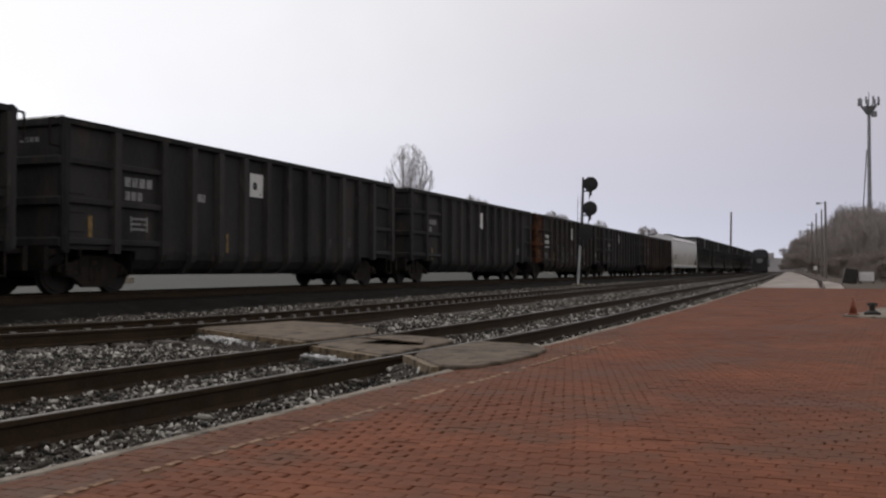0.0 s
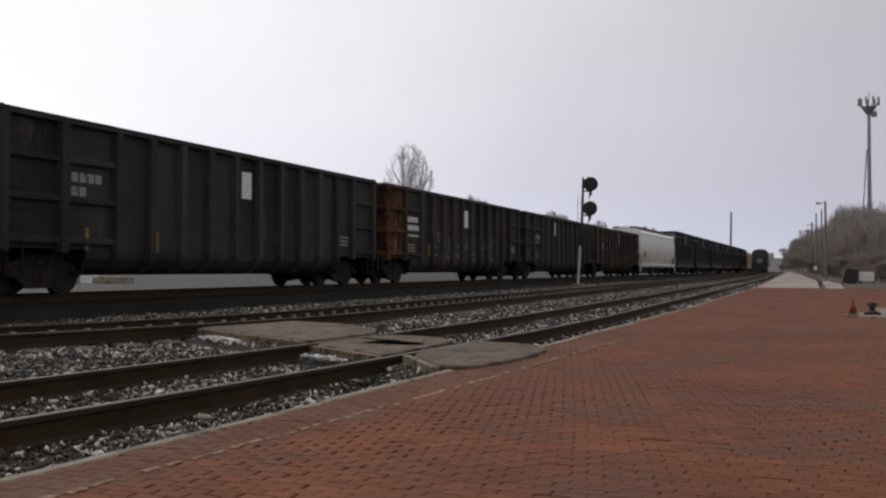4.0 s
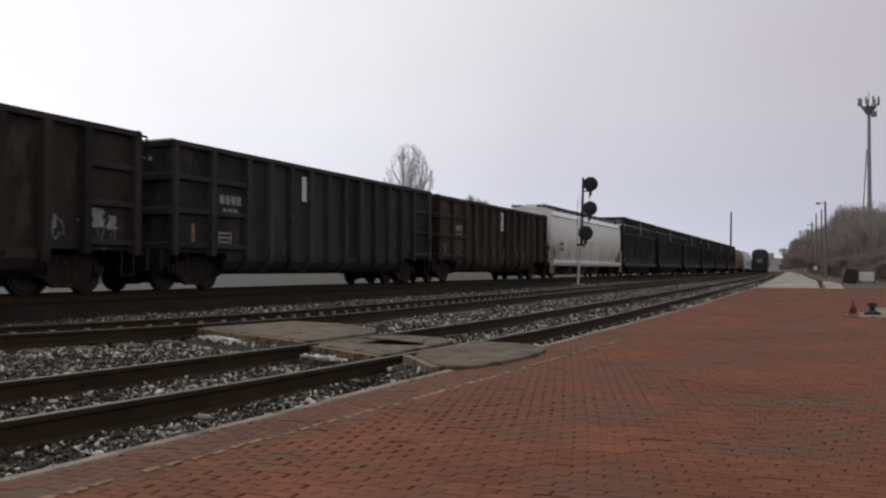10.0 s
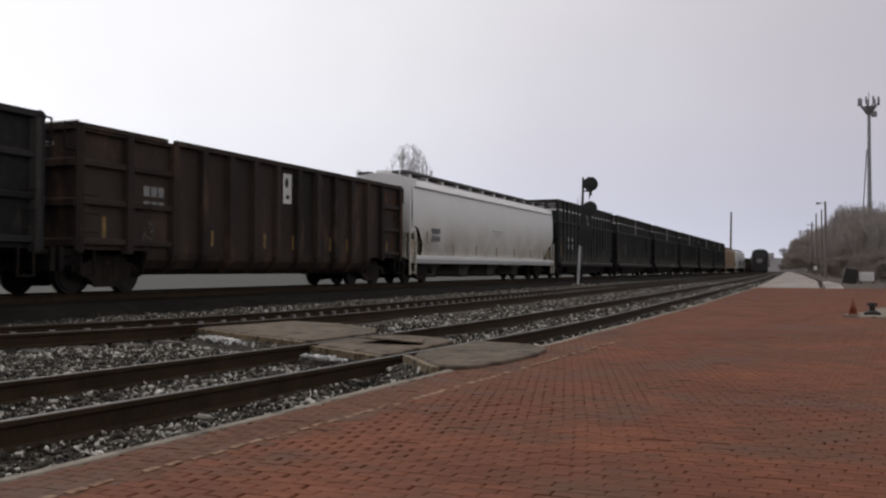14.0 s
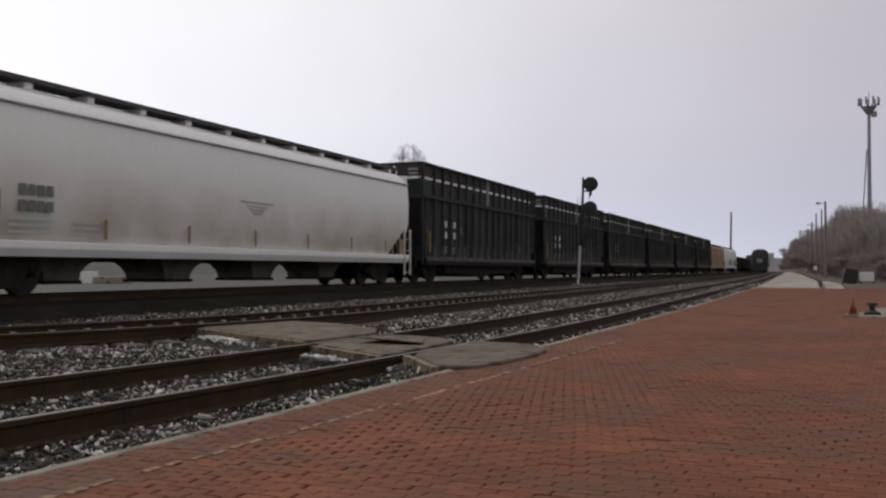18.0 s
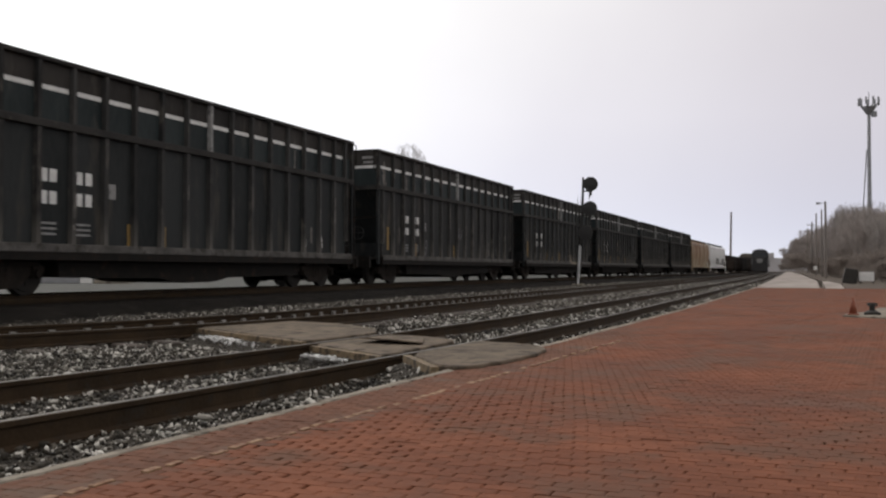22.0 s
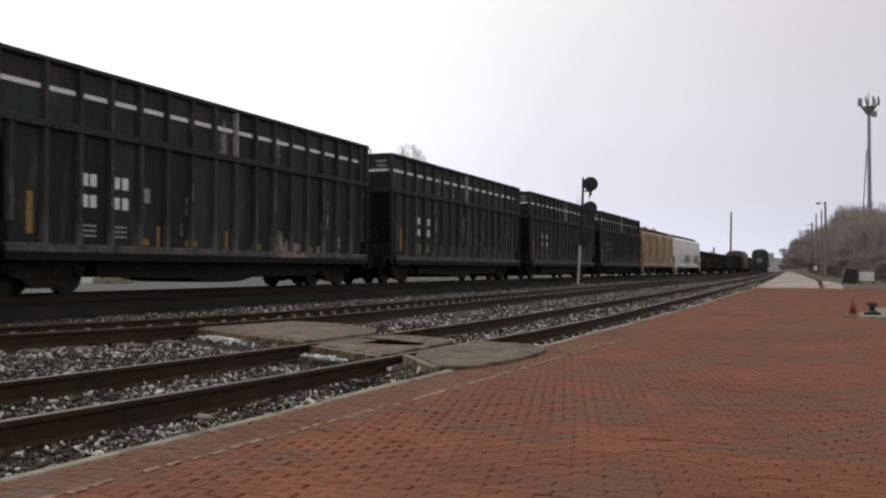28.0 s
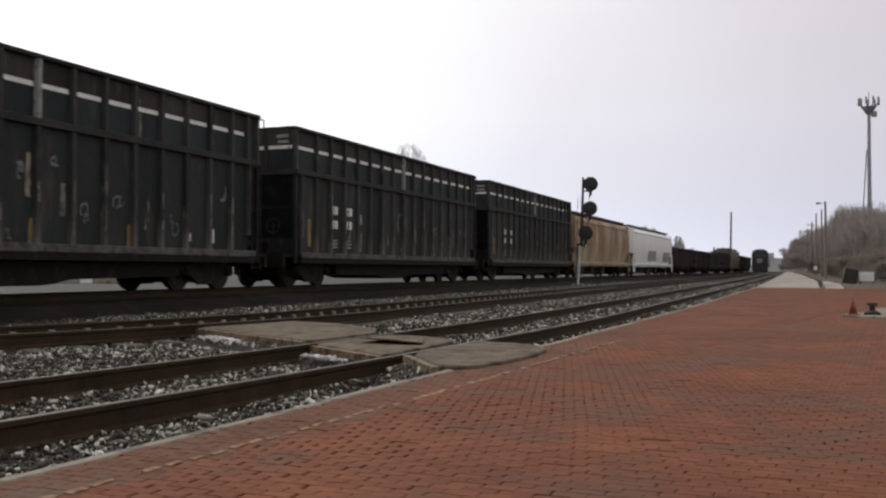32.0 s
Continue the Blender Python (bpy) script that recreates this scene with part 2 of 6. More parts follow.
M_GREYMARK = mat("faded_grey_marking", (0.16, 0.16, 0.16), (0.34, 0.34, 0.335), 0.7, 0, 4, 30, 0.05, (0.06, 0.06, 0.06), 0.6)
M_DARKMARK = mat("dark_grey_marking", (0.10, 0.10, 0.11), (0.20, 0.20, 0.21), 0.7, 0, 4, 30, 0.05)
M_YMARK = mat("yellow_reflector_strip", (0.15, 0.088, 0.018), (0.30, 0.19, 0.05), 0.6, 0, 5, 30, 0.05, (0.08, 0.05, 0.025), 0.56)
M_SIGNAL = mat("black_signal_paint", (0.010, 0.010, 0.010), (0.022, 0.022, 0.022), 0.6, 0, 4, 30, 0.05)
M_LENS = mat("dark_green_lens_glass", (0.006, 0.016, 0.014), (0.012, 0.03, 0.027), 0.15, 0, 4, 30, 0.0)
M_MASTWHITE = mat("silver_mast_paint", (0.42, 0.43, 0.44), (0.60, 0.61, 0.62), 0.5, 0.1, 3, 30, 0.05, (0.3, 0.27, 0.24), 0.68)
M_BARK = mat("bare_branch_bark", (0.25, 0.222, 0.208), (0.40, 0.355, 0.33), 0.9, 0, 1.5, 20, 0.3)
M_BRUSH = mat("dark_brush_twigs", (0.20, 0.172, 0.154), (0.31, 0.268, 0.24), 0.9, 0, 1.5, 20, 0.3)
M_STREAK = mat("pale_weather_streak", (0.05, 0.046, 0.042), (0.24, 0.22, 0.20), 0.8, 0, 3.5, 20, 0.1, (0.022, 0.021, 0.02), 0.53, (1, 1, 0.5))
M_RUSTSTREAK = mat("tan_rust_scale", (0.11, 0.085, 0.06), (0.34, 0.29, 0.22), 0.85, 0, 4, 20, 0.1, (0.025, 0.02, 0.016), 0.55, (1, 1, 0.5))
M_PALEBARK = mat("pale_bare_branch_bark", (0.22, 0.20, 0.19), (0.36, 0.33, 0.31), 0.9, 0, 1.5, 20, 0.3)
M_POLE = mat("weathered_pole_wood", (0.13, 0.115, 0.105), (0.27, 0.24, 0.22), 0.9, 0, 2, 30, 0.3, None, 0.6, (1, 1, 0.15))
M_GALV = mat("galvanised_tower_steel", (0.20, 0.205, 0.22), (0.33, 0.335, 0.35), 0.55, 0.3, 2, 20, 0.05)
M_CONE = mat("faded_orange_cone", (0.15, 0.042, 0.023), (0.27, 0.08, 0.04), 0.7, 0, 6, 40, 0.1)
M_IRON = mat("black_cast_iron", (0.012, 0.011, 0.010), (0.04, 0.035, 0.03), 0.6, 0.2, 6, 40, 0.2)
# the haze of distance is mixed into this pale wall colour
M_HAZE = mat("hazy_distant_wall", (0.42, 0.41, 0.42), (0.48, 0.47, 0.48), 0.9, 0, 0.1, 2, 0.0)
M_LOCO = mat("dark_locomotive_paint", (0.012, 0.012, 0.014), (0.035, 0.033, 0.036), 0.5, 0, 1, 14, 0.05, (0.05, 0.035, 0.03), 0.66)
M_GLASS = mat("dark_cab_glass", (0.02, 0.022, 0.025), (0.035, 0.037, 0.04), 0.1, 0, 2, 9, 0.0)



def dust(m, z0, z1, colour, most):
    """Beige road dust that thins out from the sill upwards, in uneven patches; it also grades brightness by height."""
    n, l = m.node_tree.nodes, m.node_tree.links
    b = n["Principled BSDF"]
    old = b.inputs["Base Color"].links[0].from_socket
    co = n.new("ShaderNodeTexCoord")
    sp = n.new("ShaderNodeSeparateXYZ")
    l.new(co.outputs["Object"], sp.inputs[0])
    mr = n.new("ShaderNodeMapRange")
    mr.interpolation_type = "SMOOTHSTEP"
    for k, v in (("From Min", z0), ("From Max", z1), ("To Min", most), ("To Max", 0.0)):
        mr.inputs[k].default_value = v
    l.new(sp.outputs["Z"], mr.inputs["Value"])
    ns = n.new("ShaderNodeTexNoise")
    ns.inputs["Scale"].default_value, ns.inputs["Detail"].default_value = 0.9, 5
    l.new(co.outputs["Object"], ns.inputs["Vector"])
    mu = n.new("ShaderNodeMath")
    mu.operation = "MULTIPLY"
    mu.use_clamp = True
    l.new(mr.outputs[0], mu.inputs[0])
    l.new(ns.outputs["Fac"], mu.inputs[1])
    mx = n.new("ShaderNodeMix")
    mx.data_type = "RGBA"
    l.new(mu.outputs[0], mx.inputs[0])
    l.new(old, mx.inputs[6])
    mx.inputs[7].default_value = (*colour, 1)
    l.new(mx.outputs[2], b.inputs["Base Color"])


# on the light hopper the dust also carries the side's darkening towards the sill
dust(M_HOPPER, 0.9, 3.4, (0.45, 0.41, 0.34), 1.6)
# post feet turn paler towards the sill
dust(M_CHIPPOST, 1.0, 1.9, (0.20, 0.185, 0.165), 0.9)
dust(M_TAN, 1.0, 2.6, (0.42, 0.35, 0.25), 1.0)


# ---- mesh helpers ----
def box(bm, x0, x1, y0, y1, z0, z1):
    v = [bm.verts.new((x, y, z)) for z in (z0, z1) for y in (y0, y1) for x in (x0, x1)]
    for f in ((0, 2, 3, 1), (4, 5, 7, 6), (0, 1, 5, 4), (2, 6, 7, 3), (0, 4, 6, 2), (1, 3, 7, 5)):
        bm.faces.new([v[i] for i in f])
    return v


def prism(bm, outline, a0, a1, axis="y"):
    """An outline of (u, v) pushed from a0 to a1: axis y takes (x, z), axis x takes (y, z), axis z takes (x, y)."""
    put = {"y": lambda u, v, a: (u, a, v), "x": lambda u, v, a: (a, u, v), "z": lambda u, v, a: (u, v, a)}[axis]
    lo = [bm.verts.new(put(u, v, a0)) for u, v in outline]
    hi = [bm.verts.new(put(u, v, a1)) for u, v in outline]
    n = len(outline)
    bm.faces.new(lo[::-1])
    bm.faces.new(hi)
    for i in range(n):
        bm.faces.new((lo[i], lo[(i + 1) % n], hi[(i + 1) % n], hi[i]))


def tube(bm, a, b, r, r2=None, n=10):
    a, b = Vector(a), Vector(b)
    r2 = r if r2 is None else r2
    q = (b - a).to_track_quat("Z", "Y")
    ring = [Vector((math.cos(k * math.tau / n), math.sin(k * math.tau / n), 0)) for k in range(n)]
    lo = [bm.verts.new(a + q @ (u * r)) for u in ring]
    hi = [bm.verts.new(b + q @ (u * r2)) for u in ring]
    bm.faces.new(lo[::-1])
    bm.faces.new(hi)
    for i in range(n):
        bm.faces.new((lo[i], lo[(i + 1) % n], hi[(i + 1) % n], hi[i]))


def mesh_of(name, bm, material, bevel=0.0, smooth=False):
    bmesh.ops.recalc_face_normals(bm, faces=bm.faces)
    if bevel:
        bmesh.ops.bevel(bm, geom=list(bm.edges), offset=bevel, segments=1, affect="EDGES")
    me = bpy.data.meshes.new(name)
    bm.to_mesh(me)
    bm.free()
    me.materials.append(material)
    if smooth:
        me.shade_smooth()
    return me


def part(name, bm, material, parent, label="", bevel=0.0, at=None, smooth=False):
    me = bm if isinstance(bm, bpy.types.Mesh) else mesh_of(name, bm, material, bevel, smooth)
    ob = new(name, me)
    ob.parent = parent
    if at is not None:
        ob.matrix_basis = at
    return tagged(ob, label)


def thing(name, label, category, group="", kind="", at=None):
    ob = new(name)
    ob.empty_display_size = 0.2
    if at is not None:
        ob.matrix_basis = at
    return tagged(ob, label, category, group, kind)


def solid(name, bm, material, label, category="", kind="", bevel=0.0, group=""):
    return tagged(new(name, mesh_of(name, bm, material, bevel)), label, category, group, kind)


def BM():
    return bmesh.new()


MADE = {}


def shared(key, build):
    """One mesh per key, so that alike parts share it."""
    if key not in MADE:
        MADE[key] = build()
    return MADE[key]


# ---- where the rails run ----
def main_side(Y):
    """The near side of the passing cars, seen along the lens: metres ahead to a place on the plan."""
    X = -15.4275 + 0.39145 * Y + 1.6777e-4 * Y * Y - 4.228e-7 * Y ** 3
    return np.stack([X * math.cos(TURN) - Y * math.sin(TURN), X * math.sin(TURN) + Y * math.cos(TURN)], -1)


LINE_Y = np.linspace(-260, 520, 3901)
LINE_P = main_side(LINE_Y)
LINE_S = np.concatenate([[0], np.cumsum(np.hypot(*np.diff(LINE_P, axis=0).T))])
LINE_S -= np.interp(1.0, LINE_Y, LINE_S)


def main_line(s, shift=0.0):
    """x, y and heading (radians, from +y to the left) at s metres along the main line; shift: to the right of the cars' near side."""
    x, y = np.interp(s, LINE_S, LINE_P[:, 0]), np.interp(s, LINE_S, LINE_P[:, 1])
    x2, y2 = np.interp(s + 1, LINE_S, LINE_P[:, 0]), np.interp(s + 1, LINE_S, LINE_P[:, 1])
    d = math.hypot(x2 - x, y2 - y)
    ux, uy = (x2 - x) / d, (y2 - y) / d
    return x + uy * shift, y - ux * shift, math.atan2(-ux, uy)


def track_1(y):
    return -3.95 - 0.0040 * max(0.0, 18 - y) ** 2 if y > 2 else -4.974 + 0.128 * (y - 2)


def track_2(y):
    return -8.05 - 0.030 * max(0.0, 15 - y) ** 2 if y > 6 else -10.48 + 0.54 * (y - 6)


def edge(y):
    return float(np.interp(y, [-6, 2.7, 4.9, 7, 12, 19, 46, 60], [-3.2, -2.93, -2.80, -2.72, -2.56, -2.34, -2.0, -1.95]))


TOP_1, TOP_2, TOP_MAIN = -0.25, -0.20, 0.0
PAVE = -0.25
HALF = 1.55                        # half a car's width


# ---- ground, beds, road and platform ----
def strip(name, material, label, rows, kind="structure", rough=0.0, cell=0.0):
    """A sheet through rows of (y, [(x, z), ...]), the same count in each row."""
    bm = BM()
    grid = [[bm.verts.new((x, y, z + (noise.noise((x * 3.1, y * 3.1, 0)) + 0.6 * noise.noise((x * 9, y * 9, 4))) * rough)) for x, z in row] for y, row in rows]
    for a, b in zip(grid, grid[1:]):
        for i in range(len(a) - 1):
            bm.faces.new((a[i], a[i + 1], b[i + 1], b[i]))
    me = mesh_of(name, bm, material)
    return tagged(new(name, me), label, kind=kind)


bm = BM()
gv = [bm.verts.new(p) for p in ((-3000, -300, -0.62), (3000, -300, -0.62), (3000, 4000, -0.62), (-3000, 4000, -0.62))]
bm.faces.new(gv)
solid("ground", bm, M_DIRT, "dark bare trackside earth reaching to the horizon", kind="structure")

# stony bed under the two near tracks, and the higher dark bed under the passing train
ys = np.concatenate([np.arange(-9, 0.5, 1.0), np.arange(0.5, 26, 0.25), np.arange(26, 70, 1.0), np.arange(70, 421, 10.0)])
bed_x = np.concatenate([np.linspace(0, 0.55, 30), np.linspace(0.6, 1.0, 10)])


def main_x(y):
    return float(np.interp(y, LINE_P[:, 1], LINE_P[:, 0]))


def bed_row(y):
    x0, x1 = edge(y) - 0.16 if y < 46 else -2.2, main_x(y) + 0.9
    return [(x0 + (x1 - x0) * f, -0.425) for f in bed_x]


strip("ballast_bed", M_BED, "coarse grey crushed-stone ballast round the near tracks", [(y, bed_row(y)) for y in ys], rough=0.018)
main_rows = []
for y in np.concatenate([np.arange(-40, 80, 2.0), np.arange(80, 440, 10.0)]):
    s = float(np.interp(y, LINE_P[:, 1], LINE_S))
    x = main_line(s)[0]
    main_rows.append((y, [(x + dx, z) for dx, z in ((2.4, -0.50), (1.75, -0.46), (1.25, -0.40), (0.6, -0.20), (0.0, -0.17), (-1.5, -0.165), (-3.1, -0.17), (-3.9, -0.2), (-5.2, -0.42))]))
strip("main_ballast_bed", M_DARKBED, "dark raised ballast under the main line", main_rows, rough=0.01)
bm = BM()
lot = [bm.verts.new(p) for p in ((-420, -40, -0.40), (-18.4, -40, -0.40), (-18.4, 300, -0.40), (-420, 300, -0.40))]
bm.faces.new(lot)
solid("gravel_lot", bm, M_LOT, "pale level gravel lot behind the main line", kind="structure")

# added backdrop, so that no sky shows through the gaps under the cars
bm = BM()
prism(bm, [(0, -0.5), (26, 2.2), (34, 2.6), (70, 2.6), (70, -0.5)], -150, 190, "y")
bmesh.ops.transform(bm, matrix=pose(-92, 40, 0, 0, 0, 180), verts=bm.verts)
solid("far_bank", bm, M_LOT, "low grey bank added as a backdrop beyond the lot", kind="structure")

bm = BM()
road = [(-2.0, 44.4), (0.75, 44.0), (1.05, 75), (0.2, 150), (-1.6, 250), (-4.2, 420), (-5.6, 420), (-4.3, 250), (-3.0, 150), (-2.35, 85)]
prism(bm, road, -0.60, PAVE + 0.004, "z")
solid("access_road", bm, M_ROAD, "pale dusty concrete road beside the tracks", kind="structure")
bm = BM()
prism(bm, [(1.0, 43.9), (1.75, 43.7), (2.1, 58), (1.75, 70), (1.35, 70)], -0.60, PAVE + 0.006, "z")
solid("road_apron", bm, M_ROAD, "pale concrete apron beside the road", kind="structure")
bm = BM()
prism(bm, [(1.8, 43.6), (26, 40), (26, 300), (-0.6, 300), (1.4, 76), (2.2, 58)], -0.62, PAVE - 0.02, "z")
solid("verge", bm, M_DIRT, "brown dead-grass verge below the bare wood", kind="structure")

# the brick platform: a bed with open joints, near bricks as pieces
bm = BM()
pts = [(edge(y) - 0.0, y) for y in (-6, 0, 2.7, 4.9, 7, 12, 19, 30, 44.2)]
prism(bm, pts + [(14, 44.2), (14, -6)], -0.62, PAVE - 0.009, "z")
platform = solid("platform", bm, M_GROUT, "red brick station platform with worn joints", kind="structure")
bm = BM()
prism(bm, [(edge(-6) + 0.08, -6), (edge(-1) + 0.082, -1), (edge(1.55) + 0.082, 1.59), (0.10 * 1.59 + 1.32, 1.59), (0.10 * 44.2 + 1.32, 44.2), (14, 44.2), (14, -6)], PAVE - 0.019, PAVE, "z")
part("side_brickwork", bm, M_FARBRICK, platform, "even red brick paving at the platform's back")
for i, y0 in enumerate(np.arange(-5.8, 44, 1.2)):
    y1 = y0 + 1.19
    bm = BM()
    dz = 0.008 * math.sin(i * 2.3)
    lo = [bm.verts.new(p) for p in ((edge(y0), y0, -0.6), (edge(y0) + 0.08, y0, -0.6), (edge(y1) + 0.08, y1, -0.6), (edge(y1), y1, -0.6))]
    hi = [bm.verts.new((p.co.x, p.co.y, PAVE + 0.002 + dz * 0.5)) for p in lo]
    bm.faces.new(hi)
    for k in range(4):
        bm.faces.new((lo[k], lo[(k + 1) % 4], hi[(k + 1) % 4], hi[k]))
    part("kerb_stone", bm, M_KERB, platform, bevel=0.012)
r = random.Random(4)
for y0 in np.arange(1.8, 11, 0.133):
    if r.random() < 0.12 or (y0 > 6.8 and r.random() < 0.3):
        continue
    bm = BM()
    xx = edge(y0) + 0.435 + 0.026 * (y0 - 3) + r.uniform(-0.010, 0.010)
    box(bm, xx, xx + r.uniform(0.026, 0.046), y0 + r.uniform(0, 0.02), y0 + r.uniform(0.085, 0.131), PAVE - 0.03, PAVE + 0.006 + r.uniform(0, 0.002))
    part("yellow_brick", bm, M_YELLOW, platform, bevel=0.002)


# ---- tracks ----
RAIL = [(-0.07, 0), (0.07, 0), (0.07, 0.014), (0.011, 0.034), (0.011, 0.125), (0.034, 0.138), (0.036, 0.168), (0.026, 0.172), (-0.026, 0.172), (-0.036, 0.168), (-0.034, 0.138), (-0.011, 0.125), (-0.011, 0.034), (-0.07, 0.014)]


def rail(parent, pts, top, shift):
    """A rail of true section swept along the track's centre pts (x, y)."""
    bm = BM()
    rings = []
    for i, (x, y) in enumerate(pts):
        a, b = pts[max(0, i - 1)], pts[min(len(pts) - 1, i + 1)]
        d = math.hypot(b[0] - a[0], b[1] - a[1])
        ux, uy = (b[0] - a[0]) / d, (b[1] - a[1]) / d
        rings.append([bm.verts.new((x + uy * (shift + u), y - ux * (shift + u), top - 0.172 + v)) for u, v in RAIL])
    n = len(RAIL)
    for a, b in zip(rings, rings[1:]):
        for i in range(n):
            f = bm.faces.new((a[i], a[(i + 1) % n], b[(i + 1) % n], b[i]))
            f.material_index = 1 if i in (7,) else 0
    me = mesh_of("rail", bm, M_RAIL)
    me.materials.append(M_RAILTOP)
    part("rail", me, None, parent)


def sleeper_mesh():
    bm = BM()
    box(bm, -1.28, 1.28, -0.11, 0.11, -0.16, 0)
    return mesh_of("sleeper", bm, M_TIE, 0.012)


def track(name, label, pts, top, sleepers):
    t = thing(name, label, "railway track", kind="structure")
    rail(t, pts, top, 0.752)
    rail(t, pts, top, -0.752)
    rr = random.Random(len(pts))
    for x, y, turn in sleepers:
        part("sleeper", shared("sleeper", sleeper_mesh), None, t, at=pose(x + rr.uniform(-0.04, 0.04), y, top - 0.176 - rr.uniform(0, 0.012), 0, 0, math.degrees(turn) + rr.uniform(-1, 1)))
    return t


def near_pts(f):
    return [(f(y), y) for y in np.concatenate([np.arange(-9, 30, 1.0), np.arange(30, 61, 5.0)])]


def far_bend(x0):
    """The near tracks swing in towards the main line far away."""
    return [(x0 - 3.4 * (min(1.0, max(0.0, (y - 60) / 190))) ** 2, y) for y in np.arange(70, 421, 10.0)]


def ties(f, y0, y1):
    return [(f(y), y, -math.atan((f(y + 0.1) - f(y - 0.1)) / 0.2)) for y in np.arange(y0, y1, 0.52)]


track("track_1", "rusty siding track with dark rails in stony ballast", near_pts(track_1) + far_bend(-3.95), TOP_1, ties(track_1, 1.5, 46))
track_two = track("track_2", "rusty second track with dark rails in stony ballast", near_pts(track_2) + far_bend(-8.05), TOP_2, ties(track_2, 5.5, 46))


def anchor_mesh():
    bm = BM()
    box(bm, 0.036, 0.092, -0.045, 0.045, -0.165, -0.075)
    return mesh_of("rail_anchor", bm, M_ANCHOR, 0.008)


for x, y, turn in ties(track_2, 8.0, 46):
    part("rail_anchor", shared("rail_anchor", anchor_mesh), None, track_two, at=pose(x - 0.752 * math.cos(turn), y - 0.752 * math.sin(turn), TOP_2, 0, 0, math.degrees(turn)))
main_pts = [main_line(s, -HALF)[:2] for s in np.concatenate([np.arange(-60, 120, 4.0), np.arange(120, 430, 10.0)])]
track("track_3", "main line track under the passing train", main_pts, TOP_MAIN, [(*main_line(s, -HALF)[:2], main_line(s)[2]) for s in np.arange(8, 60, 0.55)])


# ---- crossing panels of the footpath over the tracks ----
SHOULDERS = []


def slab(name, corners, z, label, thick=0.16, timber=False):
    rs = random.Random(len(label))
    outline = []
    for (ax, ay), (bx, by) in zip(corners, corners[1:] + corners[:1]):
        n = max(2, int(math.hypot(bx - ax, by - ay) / 0.14))
        d = math.hypot(bx - ax, by - ay)
        for k in range(n):
            f, w = k / n, rs.uniform(-0.022, 0.006) - (0.035 if k == 0 else 0)
            outline.append((ax + (bx - ax) * f + (by - ay) / d * w, ay + (by - ay) * f - (bx - ax) / d * w))
    bm = BM()
    prism(bm, outline, z - thick, z, "z")
    t = thing(name, label, "crossing panel", "crossing panels")
    part("panel", bm, M_PLANK, t, bevel=0.012)
    if timber:
        (ax, ay), (bx, by) = corners[0], corners[1]
        SHOULDERS.append((ax, ay, bx, by, z))
        bm = BM()
        dx, dy = (bx - ax), (by - ay)
        d = math.hypot(dx, dy)
        nx, ny = dy / d * 0.07, -dx / d * 0.07
        prism(bm, [(ax + nx, ay + ny), (bx + nx, by + ny), (bx + nx * 0.05, by + ny * 0.05), (ax + nx * 0.05, ay + ny * 0.05)], z - thick, z - 0.012, "z")
        part("edge_timber", bm, M_PLANKEDGE, t, "tan worn edge timber")
    return t


slab("crossing_panel", [(-3.42, 7.90), (-2.78, 7.02), (-2.56, 7.02), (-2.43, 7.40), (-2.34, 8.10), (-2.33, 8.72), (-2.44, 9.18), (-2.72, 9.44), (-3.36, 9.66)], -0.222, "grey weathered crossing panel with a crumbling rounded edge", timber=True)
slab("crossing_panel", [(-5.02, 8.90), (-3.76, 8.04), (-3.74, 10.02), (-4.20, 10.46), (-4.90, 10.62)], -0.258, "worn tan crossing panel between the rails of the near track", timber=True)
slab("crossing_panel", [(-7.84, 10.69), (-5.24, 9.14), (-5.10, 10.60), (-5.34, 11.28), (-6.27, 12.18), (-7.55, 12.62), (-8.02, 11.85)], -0.245, "long grey crossing panel between the two tracks", timber=True)


def loose_plate():
    """A sheet of boarding whose near edge has sprung up from the panel below it."""
    bm = BM()
    rows = []
    for k in range(7):
        f = k / 6
        lift = 0.004 + 0.036 * (1 - f) ** 2
        a, b = Vector((-4.62, 9.22, 0)).lerp(Vector((-4.60, 9.98, 0)), f), Vector((-3.84, 9.20, 0)).lerp(Vector((-4.12, 9.92, 0)), f)
        rows.append([a.lerp(b, q / 5) + Vector((0, 0, -0.250 + lift * (1.0 - 0.75 * (q / 5) ** 2))) for q in range(6)])
    top = [[bm.verts.new(v + Vector((0, 0, 0.014))) for v in row] for row in rows]
    low = [[bm.verts.new(v) for v in row] for row in rows]
    for g, turn in ((top, 1), (low, -1)):
        for r0, r1 in zip(g, g[1:]):
            for i in range(5):
                bm.faces.new((r0[i], r0[i + 1], r1[i + 1], r1[i])[::turn])
    rim = lambda g: g[0] + [row[-1] for row in g[1:]] + g[-1][-2::-1] + [row[0] for row in g[-2:0:-1]]
    t, l = rim(top), rim(low)
    for i in range(len(t)):
        j = (i + 1) % len(t)
        bm.faces.new((t[i], l[i], l[j], t[j]))
    solid("loose_plate", bm, M_PLANK, "loose grey plate sprung up from the crossing panel", "plate")


loose_plate()


# ---- running gear shared by all freight cars ----
WHEEL_R = 0.457


